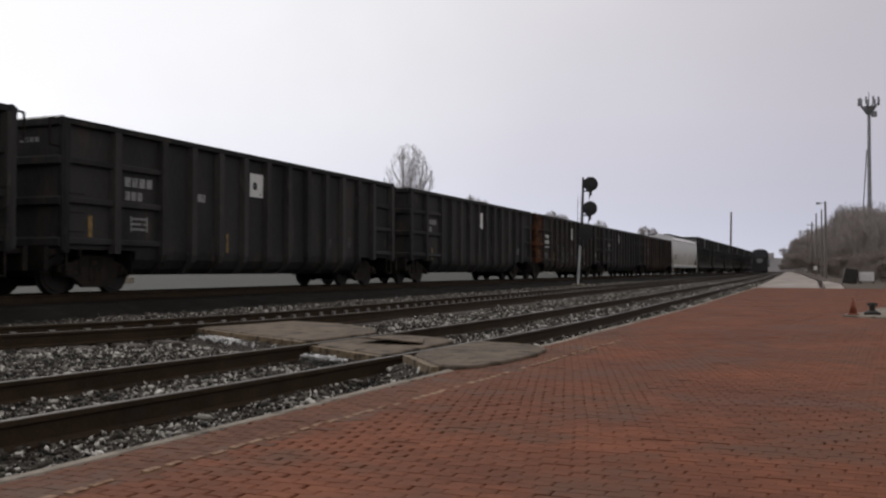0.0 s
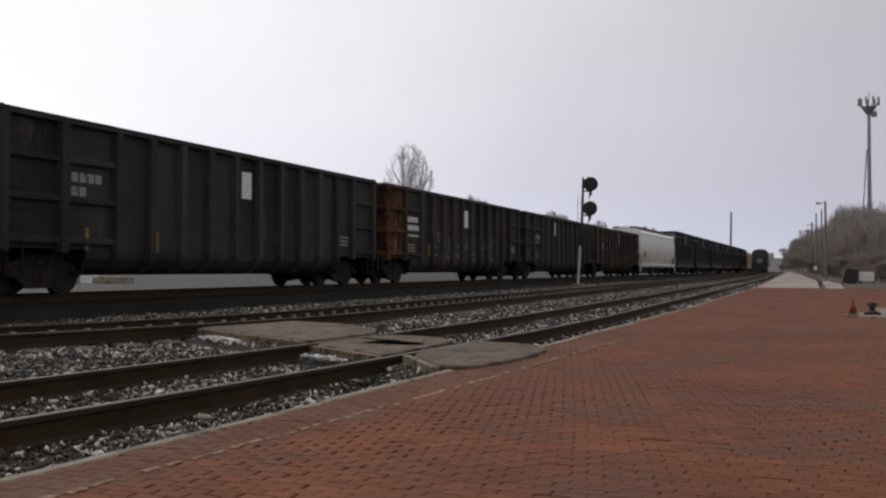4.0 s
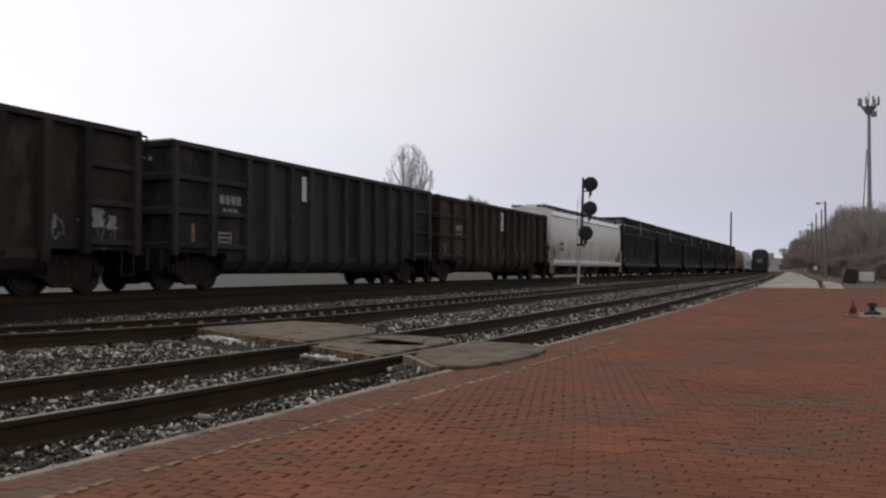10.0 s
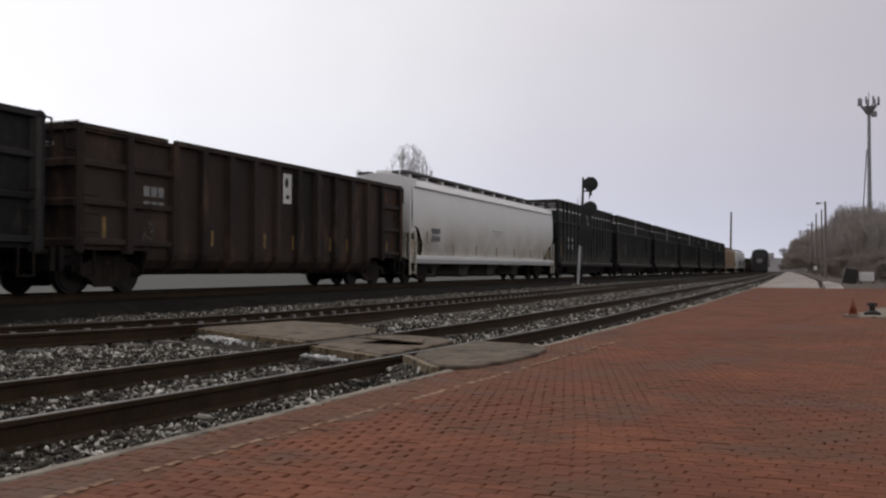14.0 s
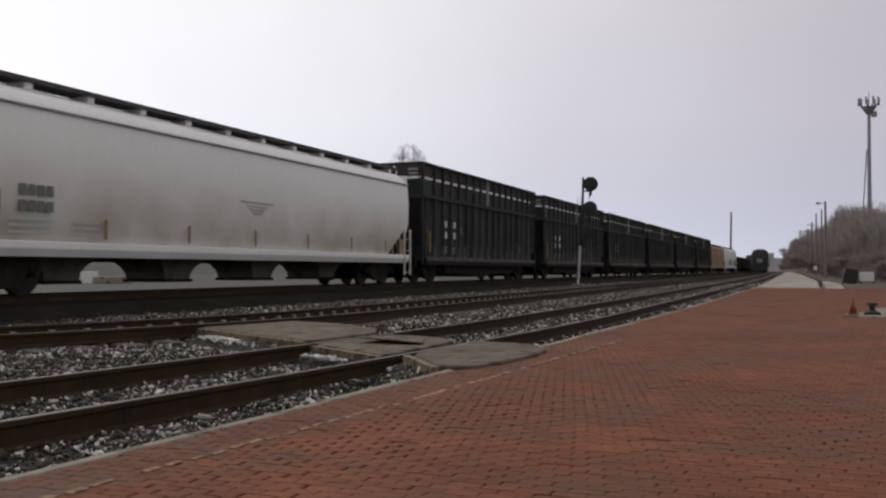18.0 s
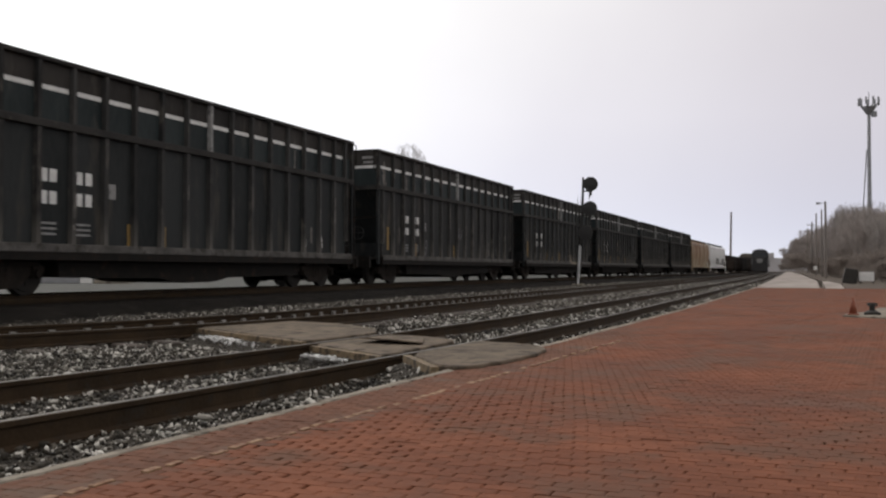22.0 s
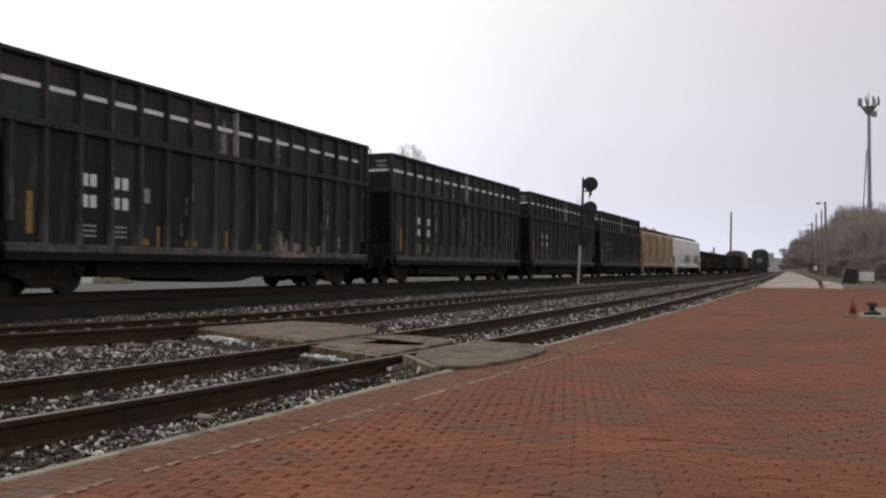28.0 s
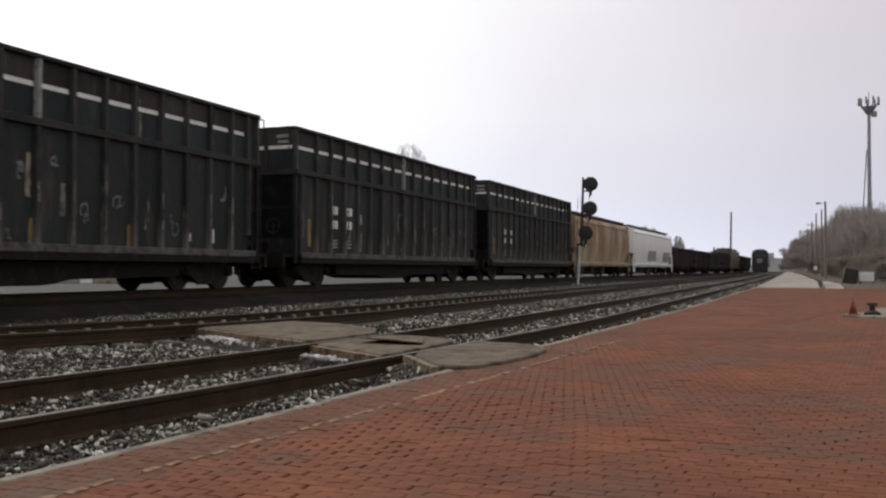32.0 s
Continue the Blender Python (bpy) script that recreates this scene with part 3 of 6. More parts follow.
def wheelset_mesh():
    bm = BM()
    tube(bm, (-1.0, 0, 0), (1.0, 0, 0), 0.085, n=12)
    for sx in (-1, 1):
        tube(bm, (sx * 0.695, 0, 0), (sx * 0.72, 0, 0), WHEEL_R + 0.027, n=28)
        tube(bm, (sx * 0.72, 0, 0), (sx * 0.82, 0, 0), WHEEL_R, WHEEL_R - 0.006, n=28)
        tube(bm, (sx * 0.82, 0, 0), (sx * 0.845, 0, 0), WHEEL_R - 0.07, WHEEL_R - 0.08, n=28)
        tube(bm, (sx * 0.845, 0, 0), (sx * 0.90, 0, 0), 0.14, n=14)
        for k in range(3):
            a = k * math.tau / 3
            box(bm, min(sx * 0.845, sx * 0.856), max(sx * 0.845, sx * 0.856), math.cos(a) * 0.22 - 0.03, math.cos(a) * 0.22 + 0.03, math.sin(a) * 0.22 - 0.03, math.sin(a) * 0.22 + 0.03)
    return mesh_of("wheelset", bm, M_WHEEL)


def frame_mesh():
    bm = BM()
    top = [(-1.12, 0.50), (-1.12, 0.62), (-0.72, 0.70), (-0.34, 0.86), (0.34, 0.86), (0.72, 0.70), (1.12, 0.62), (1.12, 0.48), (0.76, 0.42), (0.46, 0.22), (0.34, 0.15), (-0.34, 0.15), (-0.46, 0.22), (-0.76, 0.42)]
    prism(bm, top, 0.98, 1.10, "x")
    for y in (-0.88, 0.88):
        box(bm, 0.95, 1.16, y - 0.12, y + 0.12, 0.38, 0.62)
        tube(bm, (1.14, y, WHEEL_R), (1.22, y, WHEEL_R), 0.10, 0.08, n=12)
    for y in (-0.17, 0, 0.17):
        tube(bm, (1.07, y, 0.30), (1.07, y, 0.60), 0.068, n=10)
    return mesh_of("side_frame", bm, M_FRAME)


def bolster_mesh():
    bm = BM()
    box(bm, -1.12, 1.12, -0.20, 0.20, 0.50, 0.80)
    box(bm, -0.97, 0.97, -0.30, 0.30, 0.20, 0.40)
    tube(bm, (0, 0, 0.80), (0, 0, 0.95), 0.25, n=16)
    for y in (-0.45, 0.45):
        box(bm, -0.95, 0.95, y - 0.06, y + 0.06, 0.26, 0.46)
        for x in (-0.77, 0.77):
            box(bm, x - 0.06, x + 0.06, y - 0.03 + (0.1 if y < 0 else -0.1), y + 0.03, 0.28, 0.56)
    return mesh_of("truck", bm, M_STEEL, 0.01)


def flip():
    return pose(0, 0, 0, 0, 0, 180)


WHEELS = []


def trucks(car, places, turning=True):
    for y in places:
        t = part("truck", shared("truck", bolster_mesh), None, car, at=pose(0, y, 0))
        part("side_frame", shared("side_frame", frame_mesh), None, t)
        part("side_frame", shared("side_frame", frame_mesh), None, t, at=flip())
        for dy in (-0.88, 0.88):
            w = part("wheelset", shared("wheelset", wheelset_mesh), None, t, at=pose(0, dy, WHEEL_R))
            if turning:
                WHEELS.append((w, dy))


def coupler_mesh():
    bm = BM()
    box(bm, -0.09, 0.09, 0, 0.55, 0.78, 0.95)
    prism(bm, [(-0.19, 0.50), (-0.20, 0.68), (-0.10, 0.78), (0.02, 0.70), (0.05, 0.80), (0.17, 0.76), (0.18, 0.52)], 0.72, 1.0, "z")
    return mesh_of("coupler", bm, M_STEEL, 0.01)


def hose_mesh():
    bm = BM()
    pts = [(0.35, 0.25, 0.80), (0.36, 0.42, 0.62), (0.34, 0.62, 0.46), (0.28, 0.80, 0.42)]
    for a, b in zip(pts, pts[1:]):
        tube(bm, a, b, 0.025, n=6)
    return mesh_of("air_hose", bm, M_STEEL)


def ends_gear(car, half):
    for m in (pose(0, half, 0), pose(0, -half, 0) @ flip()):
        part("coupler", shared("coupler", coupler_mesh), None, car, at=m)
        part("air_hose", shared("air_hose", hose_mesh), None, car, at=m)


def ladder(car, x, y, z0, z1, material, along=0.40, n=0, side=1):
    bm = BM()
    count = n or int((z1 - z0) / 0.36) + 1
    for k in range(count):
        z = z0 + (z1 - z0) * k / max(1, count - 1)
        tube(bm, (x, y, z), (x, y + along, z), 0.013, n=6)
    for yy in (y, y + along):
        box(bm, x - 0.012, x + 0.012, yy - 0.025, yy + 0.025, z0 - 0.08, z1 + 0.08)
    return part("ladder", bm, material, car)


def bars(name, car, x, spots, material, label):
    """Flat painted marks on a side at x: (y, z, width, height)."""
    for y, z, w, h in spots:
        bm = BM()
        box(bm, x, x + 0.006, y - w / 2, y + w / 2, z - h / 2, z + h / 2)
        part(name, bm, material, car, label)


def letters(y, z, n, w, h, gap=0.3):
    """Spots for a line of unreadable letters: y falls along the line, as a car's near side is read from left to right."""
    return [(y + k * (w + w * gap), z, w, h) for k in range(n)]


# ---- open gondola of the train's head end ----
def scrawl(car, x, y, z, size, seed, material=None, n=3, wide=1.0):
    """Curved strokes of faded paint, flat on a side."""
    rr = random.Random(seed)
    bm = BM()
    for k in range(n):
        cy, cz, rad = y + rr.uniform(-0.3, 0.3) * size, z + rr.uniform(-0.5, 0.5) * size, size * rr.uniform(0.22, 0.5)
        a0, span, w = rr.uniform(0, 6.28), rr.uniform(2.2, 5.6), rr.uniform(0.012, 0.03) * wide
        last = None
        for s in range(13):
            a = a0 + span * s / 12
            sq = 1 + 0.25 * math.sin(2 * a + k)
            pair = [bm.verts.new((x, cy + math.cos(a) * (rad * sq + d) * 0.7, cz + math.sin(a) * (rad * sq + d) * 1.2)) for d in (-w, w)]
            if last:
                bm.faces.new((last[0], pair[0], pair[1], last[1]))
            last = pair
    return part("paint_scrawl", bm, material or M_CHALK, car, "faded pale paint scrawl")


def gondola(label, paint, length=14.7, top=3.75, bays=12, card=None, end_paint=None, extra=(), notch=False, turning=True, low=0.42, nose=1.6, scrawls=(), symbol=None, nose_mark=True, scrawl_paint=None, scrawl_wide=1.0):
    """Steel gondola with outside posts and a deep tub between its trucks. The car's front is at -y, its near side at +x;
    the nose is one more bay before the lettered one."""
    car = thing("gondola_car", label, "freight car", "freight cars of the train")
    h = length / 2
    front = -h - nose
    end_paint = end_paint or paint
    first = 1.62
    step = (length - 2 * first) / (bays - 2)
    posts = [front, -h] + [-h + first + step * k for k in range(bays - 1)] + [h]
    wall = HALF - 0.12
    t0, t1 = -h + first * 0.45, h - first - 0.9
    for sx in (1, -1):
        x0, x1 = sorted((sx * (HALF - 0.15), sx * wall))
        bm = BM()
        if sx < 0:
            box(bm, x0, x1, -h, h, 0.98, top - 0.1)
            part("side_panel", bm, paint, car)
        else:
            bm.free()
            for ya, yb in zip(posts[1:], posts[2:]):
                bm = BM()
                box(bm, x0, x1, ya, yb, 0.98, top - 0.1)
                part("side_panel", bm, paint, car)
        bm = BM()
        box(bm, x0, x1, front, -h - 0.002, 0.98, top - 0.1)
        part("nose_panel", bm, end_paint, car)
        bm = BM()
        prism(bm, [(sx * wall, 0.985), (sx * (wall - 0.02), 0.78), (sx * (wall - 0.16), 0.56), (sx * (wall - 0.42), low), (sx * (wall - 0.46), low), (sx * (wall - 0.20), 0.60), (sx * (wall - 0.05), 0.80), (sx * (wall - 0.03), 0.985)], t0, t1, "y")
        part("tub_side", bm, paint, car)
        bm = BM()
        y0 = -h + first if notch and sx == 1 else front
        box(bm, sx * HALF - 0.11, sx * HALF + 0.01, y0, h, top - 0.14, top)
        if notch and sx == 1:
            box(bm, sx * HALF - 0.11, sx * HALF - 0.02, front, y0, top - 0.2, top - 0.09)
            box(bm, sx * HALF - 0.11, sx * HALF + 0.01, front, y0 - 0.30, top - 0.14, top - 0.015)
        part("top_rail", bm, paint, car, bevel=0.015)
        for i, y in enumerate(posts):
            w = 0.10 if 0 < i < len(posts) - 1 else 0.07
            yc = min(max(y, front + w), h - w)
            o, d = sx * (HALF - 0.125), sx * 0.145
            bm = BM()
            prism(bm, [(o, yc - w - 0.05), (o + d, yc - w), (o + d, yc + w), (o, yc + w + 0.05)], 0.90, top - 0.13, "z")
            if t0 + 0.1 < yc < t1 - 0.1:
                prism(bm, [(o, 0.92), (o + d, 0.92), (o + d - sx * 0.06, 0.72), (o - sx * 0.16, 0.46), (o - sx * 0.32, 0.46), (o - sx * 0.1, 0.7)], yc - w, yc + w, "y")
            part("side_post", bm, end_paint if i == 0 else M_POST if paint is M_BLACK else paint, car)
        for y0, y1, m in ((front + 0.1, -h - 0.1, end_paint), (-h + 0.1, -h + first - 0.1, paint), (h - first + 0.1, h - 0.1, paint)):
            for z in (1.15, 2.02, 2.86):
                bm = BM()
                box(bm, sx * (HALF - 0.06) - 0.04, sx * (HALF - 0.06) + 0.04, y0, y1, z - 0.07, z + 0.07)
                part("corner_rib", bm, m, car, bevel=0.02)
    for sy, ye in ((-1, front), (1, h)):
        tone = end_paint if sy < 0 else paint
        bm = BM()
        box(bm, -HALF + 0.11, HALF - 0.11, ye - 0.03, ye + 0.02, 0.95, top - 0.08)
        part("end_panel", bm, tone, car)
        for z in (1.12, 1.98, 2.84, top - 0.10):
            bm = BM()
            prism(bm, [(ye, z - 0.13), (ye + sy * 0.13, z - 0.07), (ye + sy * 0.13, z + 0.07), (ye, z + 0.13)], -HALF + 0.02, HALF - 0.02, "x")
            part("end_rib", bm, tone, car)
        for x in (-HALF + 0.05, -0.45, HALF - 0.05):
            bm = BM()
            box(bm, x - 0.06, x + 0.06, ye - 0.07, ye + 0.09, 0.95, top - 0.03)
            part("end_post", bm, tone, car)
        bm = BM()
        yp = ye + sy * 0.40
        a, b = sorted((ye - sy * 0.02, yp))
        box(bm, -HALF + 0.12, HALF - 0.12, a, b, 0.86, 0.97)
        box(bm, -HALF + 0.06, HALF - 0.06, yp - 0.06, yp + 0.06, 0.52, 1.02)
        part("end_platform", bm, M_STEEL, car)
        bm = BM()
        x, yy = HALF - 0.08, ye + sy * 0.34
        tube(bm, (x, ye, top - 0.06), (x, yy, top - 0.08), 0.025, n=6)
        tube(bm, (x, yy, top - 0.08), (x, yy, top - 0.62), 0.025, n=6)
        tube(bm, (x, yy, top - 0.62), (x, ye, top - 0.64), 0.025, n=6)
        part("grab_rail", bm, M_STEEL, car)
        for k in range(3):
            bm = BM()
            z = 1.35 + k * 0.4
            y0 = ye - sy * 0.55
            tube(bm, (HALF + 0.03, y0, z), (HALF + 0.03, ye - sy * 0.12, z), 0.014, n=6)
            part("grab_iron", bm, M_STEEL, car)
        bm = BM()
        for yy in (ye - sy * 0.12, ye - sy * 0.52):
            box(bm, HALF - 0.07, HALF - 0.03, yy - 0.025, yy + 0.025, 0.42, 0.98)
        box(bm, HALF - 0.10, HALF + 0.0, min(ye - sy * 0.12, ye - sy * 0.52), max(ye - sy * 0.12, ye - sy * 0.52), 0.40, 0.44)
        part("step", bm, M_STEEL, car)
    bm = BM()
    box(bm, -wall + 0.40, wall - 0.40, t0, t1, low, low + 0.05)
    box(bm, -wall + 0.03, wall - 0.03, front + 0.06, t0, 0.99, 1.05)
    box(bm, -wall + 0.03, wall - 0.03, t1, h - 0.06, 0.99, 1.05)
    box(bm, -0.25, 0.25, front - 0.35, h + 0.35, 0.70, 0.985)
    for yy in (t0, t1):
        prism(bm, [(yy - 0.02, low), (yy - 0.02, 1.05), (yy + 0.02, 1.05), (yy + 0.02, low)], -wall + 0.1, wall - 0.1, "x")
    part("floor", bm, M_STEEL, car)
    trucks(car, (front + 1.42, h - 1.75), turning)
    for m in (pose(0, h + 0.10, 0), pose(0, front - 0.10, 0) @ flip()):
        part("coupler", shared("coupler", coupler_mesh), None, car, at=m)
        part("air_hose", shared("air_hose", hose_mesh), None, car, at=m)
    if card:
        y, z, w, hh = card
        bm = BM()
        box(bm, wall, wall + 0.012, y - w / 2, y + w / 2, z - hh / 2, z + hh / 2)
        part("marking_card", bm, M_WHITE, car, "white painted marking panel")
    for y, z, w, hh in symbol or ():
        bm = BM()
        prism(bm, [(y + math.cos(a) * w / 2, z + math.sin(a) * hh / 2) for a in np.linspace(0, math.tau, 9)[:-1]], wall + 0.012, wall + 0.018, "x")
        part("card_symbol", bm, M_SIGNAL, car, "dark mark on the card")
    for name, spots, m, lab in extra:
        bars(name, car, wall, spots, m, lab)
    for k, (y, z, size) in enumerate(scrawls):
        scrawl(car, wall + 0.006, y, z, size, 40 + k, scrawl_paint, 3, scrawl_wide)
    for k in range(4):
        bm = BM()
        box(bm, 0.35 + k * 0.14, 0.45 + k * 0.14, front - 0.04, front - 0.031, top - 0.50, top - 0.40)
        part("end_lettering", bm, M_GREYMARK, car, "faded grey lettering bars")
    if nose_mark:
        bm = BM()
        yr = front + nose * 0.55
        box(bm, wall, wall + 0.006, yr - 0.06, yr + 0.06, 1.25, 1.72)
        part("nose_reflector", bm, M_YMARK, car, "yellow reflector strip on the nose")
    return car, length


def streak(car, x, spots, material, seed):
    """Ragged streaks of wear running down a side: (y, foot, height, width)."""
    rs = random.Random(seed)
    for y, z, hh, w in spots:
        bm = BM()
        last = None
        for k in range(7):
            f = k / 6
            a, b = w * rs.uniform(0.2, 0.55) * (1 - 0.35 * f), w * rs.uniform(0.2, 0.55) * (1 - 0.35 * f)
            pair = [bm.verts.new((x, y - a, z + hh * f)), bm.verts.new((x, y + b, z + hh * f))]
            if last:
                bm.faces.new((last[0], last[1], pair[1], pair[0]))
            last = pair
        part("wear_streak", bm, material, car, "pale ragged wear streak")


def marks(n1, y, z, w=0.17, h=0.2, m=M_GREYMARK):
    return ("lettering", letters(y, z, n1, w, h) + letters(y, z - 0.34, max(2, n1 - 1), w, h), m, "faded reporting mark bars")


def dashes(ys, z, w=0.09, h=0.5, m=M_YMARK):
    return ("reflector_strip", [(y, z, w, h) for y in ys], m, "yellow reflector strips")


def stencil(y, z):
    return ("stencil_plate", [(y, z + 0.12, 0.5, 0.05), (y, z, 0.5, 0.05), (y, z - 0.12, 0.42, 0.05), (y - 0.27, z, 0.04, 0.36), (y + 0.27, z, 0.04, 0.36)], M_GREYMARK, "faded stencil box")


# ---- tall wood-chip gondola ----
def chip_car(label, index):
    car = thing("chip_car", label, "freight car", "tall chip cars of the train")
    L, top, belt = 16.0, 4.91, 3.55
    h = L / 2
    low_h = 7.7
    grid = [k * 0.957 for k in range(-7, 8)]
    low_cuts, up_cuts = [-low_h] + grid + [low_h], [-h] + grid + [h]
    up, cell = 1.0, 1.1
    rr = random.Random(20 + index)
    low_paint = M_CHIP if index in (0, 2, 3) else M_CHIPOLD
    for sx in (1, -1):
        x0, x1 = sorted((sx * (HALF - 0.12), sx * (HALF - 0.09)))
        cuts = low_cuts if sx > 0 else [-low_h, low_h]
        n = len(cuts) - 1
        for i in range(n):
            ya, yb = cuts[i], cuts[i + 1]
            bm = BM()
            prism(bm, [(ya + (0.16 if i == 0 else 0), 1.0), (ya, belt), (yb, belt), (yb - (0.16 if i == n - 1 else 0), 1.0)], x0, x1, "x")
            part("lower_panel", bm, low_paint, car)
        cuts = up_cuts if sx > 0 else [-h, h]
        for ya, yb in zip(cuts, cuts[1:]):
            bm = BM()
            box(bm, x0, x1, ya, yb, 4.29, top - 0.06)
            part("upper_panel", bm, M_CHIPTOP, car, "faded brown-grey upper band")
            bm = BM()
            box(bm, x0, x1, ya, yb, belt, 4.288)
            part("band_panel", bm, M_CHIPBAND, car, "dark teal band under the stripe")
        bm = BM()
        box(bm, sx * HALF - 0.10, sx * HALF + 0.02, -h, h, top - 0.10, top)
        part("top_rail", bm, M_CHIPTOP, car, bevel=0.012)
        bm = BM()
        box(bm, sx * HALF - 0.10, sx * HALF + 0.03, -h, h, belt - 0.10, belt + 0.06)
        part("belt_rail", bm, M_CHIPSILL, car, "dusty belt rail", bevel=0.012)
        bm = BM()
        prism(bm, [(sx * HALF - 0.12, 0.74), (sx * HALF + 0.05, 0.74), (sx * HALF + 0.05, 0.98), (sx * HALF + 0.0, 1.05), (sx * HALF - 0.12, 1.05)], -h + 0.25, h - 0.25, "y")
        part("side_sill", bm, M_STEEL, car, "black side sill")
        bm = BM()
        box(bm, sx * HALF - 0.06, sx * HALF + 0.07, -h + 0.25, h - 0.25, 0.90, 1.075)
        part("sill_ledge", bm, M_LEDGE, car, "dusty pale sill ledge", bevel=0.012)
        o, d = sx * (HALF - 0.10), sx * 0.11
        for i, y in enumerate(low_cuts):
            y = min(max(y, -low_h + 0.12), low_h - 0.12)
            w = 0.06
            bm = BM()
            prism(bm, [(o, y - w - 0.03), (o + d, y - w), (o + d, y + w), (o, y + w + 0.03)], 1.04 if 0 < i < len(low_cuts) - 1 else 1.5, belt - 0.09, "z")
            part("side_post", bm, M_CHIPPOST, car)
        for i, y in enumerate(up_cuts + [h - 0.55]):
            y = min(max(y, -h + 0.07), h - 0.07)
            w = 0.045
            bm = BM()
            prism(bm, [(o, y - w - 0.03), (o + d, y - w), (o + d, y + w), (o, y + w + 0.03)], belt + 0.05, top - 0.09, "z")
            middle = i == 8
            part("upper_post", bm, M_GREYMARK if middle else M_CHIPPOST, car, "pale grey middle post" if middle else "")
        if sx == 1:
            bars("white_stripe", car, HALF - 0.09, [((a + b) / 2, 4.29, b - a - 0.20, 0.10) for a, b in zip([-h - 0.08] + grid, grid + [h - 0.55])], M_WHITE, "broken white stripe between posts")
    for sy in (-1, 1):
        bm = BM()
        box(bm, -HALF + 0.10, HALF - 0.10, sy * h - 0.03, sy * h + 0.03, 4.29, top - 0.03)
        part("upper_end", bm, M_CHIPTOP, car)
        bm = BM()
        box(bm, -HALF + 0.10, HALF - 0.10, sy * h - 0.03, sy * h + 0.03, belt - 0.08, 4.288)
        part("band_end", bm, M_CHIPBAND, car, "dark teal band on the end")
        bm = BM()
        prism(bm, [(sy * h, belt - 0.06), (sy * h, belt), (sy * (h - 0.1), belt), (sy * (h - 1.15), 1.55), (sy * (h - 1.1), 1.0), (sy * (h - 1.2), 1.0), (sy * (h - 1.28), 1.6)], -HALF + 0.10, HALF - 0.10, "x")
        part("slope_sheet", bm, M_CHIP, car)
        for z0, z1 in ((top - 0.10, top), (belt - 0.1, belt + 0.05)):
            bm = BM()
            box(bm, -HALF + 0.05, HALF - 0.02, sy * h - 0.05, sy * h + 0.07, z0, z1)
            part("end_rib", bm, M_CHIPSILL, car)
        for x in (-0.5, 0.5):
            bm = BM()
            box(bm, x - 0.05, x + 0.05, sy * h - 0.05, sy * h + 0.06, belt, top - 0.05)
            part("end_post", bm, M_CHIPTOP, car)
        for x in (-HALF + 0.06, HALF - 0.06):
            bm = BM()
            box(bm, x - 0.05, x + 0.05, sy * (h - 0.06) - 0.05, sy * (h - 0.06) + 0.05, 0.75, belt)
            part("corner_post", bm, M_CHIP, car)
        bm = BM()
        a, b = sorted((sy * (h - 1.2), sy * (h + 0.55)))
        box(bm, -HALF + 0.1, HALF - 0.1, a, b, 0.93, 1.0)
        box(bm, -HALF + 0.1, HALF - 0.1, sy * (h + 0.5) - 0.06, sy * (h + 0.5) + 0.06, 0.62, 1.04)
        part("end_platform", bm, M_STEEL, car)
        for z in (2.45,):
            bm = BM()
            box(bm, -HALF + 0.15, HALF - 0.1, sy * (h - 0.12) - 0.03, sy * (h - 0.12) + 0.03, z - 0.035, z + 0.035)
            part("crossover_rail", bm, M_STEEL, car)
        if sy > 0:
            ladder(car, HALF + 0.045, sy * (h - 0.22) - 0.2, 0.6, 3.4, M_STEEL, n=8)
        bm = BM()
        yy = sy * (h + 0.30)
        for x in (HALF - 0.06,):
            tube(bm, (x, sy * h, top - 0.08), (x, yy, top - 0.10), 0.02, n=6)
            tube(bm, (x, yy, top - 0.10), (x, yy, top - 0.75), 0.02, n=6)
            tube(bm, (x, yy, top - 0.75), (x, sy * h, top - 0.78), 0.02, n=6)
        part("grab_rail", bm, M_STEEL, car)
        bm = BM()
        ring = [(0.55 + 0.24 * math.cos(a), sy * (h - 0.30), 1.9 + 0.24 * math.sin(a)) for a in np.linspace(0, math.tau, 17)]
        for a, b in zip(ring, ring[1:]):
            tube(bm, a, b, 0.018, n=6)
        for a in ring[:16:4]:
            tube(bm, (0.55, sy * (h - 0.34), 1.9), a, 0.013, n=5)
        part("brake_wheel", bm, M_SIGNAL, car)
        bm = BM()
        tube(bm, (-0.6, sy * (h - 0.4), 1.25), (0.2, sy * (h - 0.4), 1.25), 0.2, n=12)
        part("brake_cylinder", bm, M_STEEL, car)
    for k, (a, b, z, hh) in enumerate(((HALF - 0.95, HALF - 0.12, 4.28, 0.10), (-0.4, 0.42, 4.28, 0.10), (HALF - 0.62, HALF - 0.22, 4.45, 0.08), (HALF - 0.66, HALF - 0.20, 4.62, 0.09))):
        bm = BM()
        box(bm, a, b, -h - 0.045, -h - 0.032, z - hh / 2, z + hh / 2)
        part("end_stripe", bm, M_WHITE if k < 2 else M_GREYMARK, car, "white stripe and lettering bars on the end")
    bm = BM()
    prism(bm, [(-h + 1.0, 1.0), (-h + 3.05, 0.92), (-h + 3.12, 0.38), (-1.6, 0.33), (-1.1, 0.24), (-0.7, 0.21), (0.3, 0.21), (0.7, 0.24), (1.2, 0.33), (h - 3.12, 0.38), (h - 3.05, 0.92), (h - 1.0, 1.0)], -1.0, 1.25, "x")
    part("underframe", bm, M_STEEL, car, "deep black fishbelly underframe")
    bm = BM()
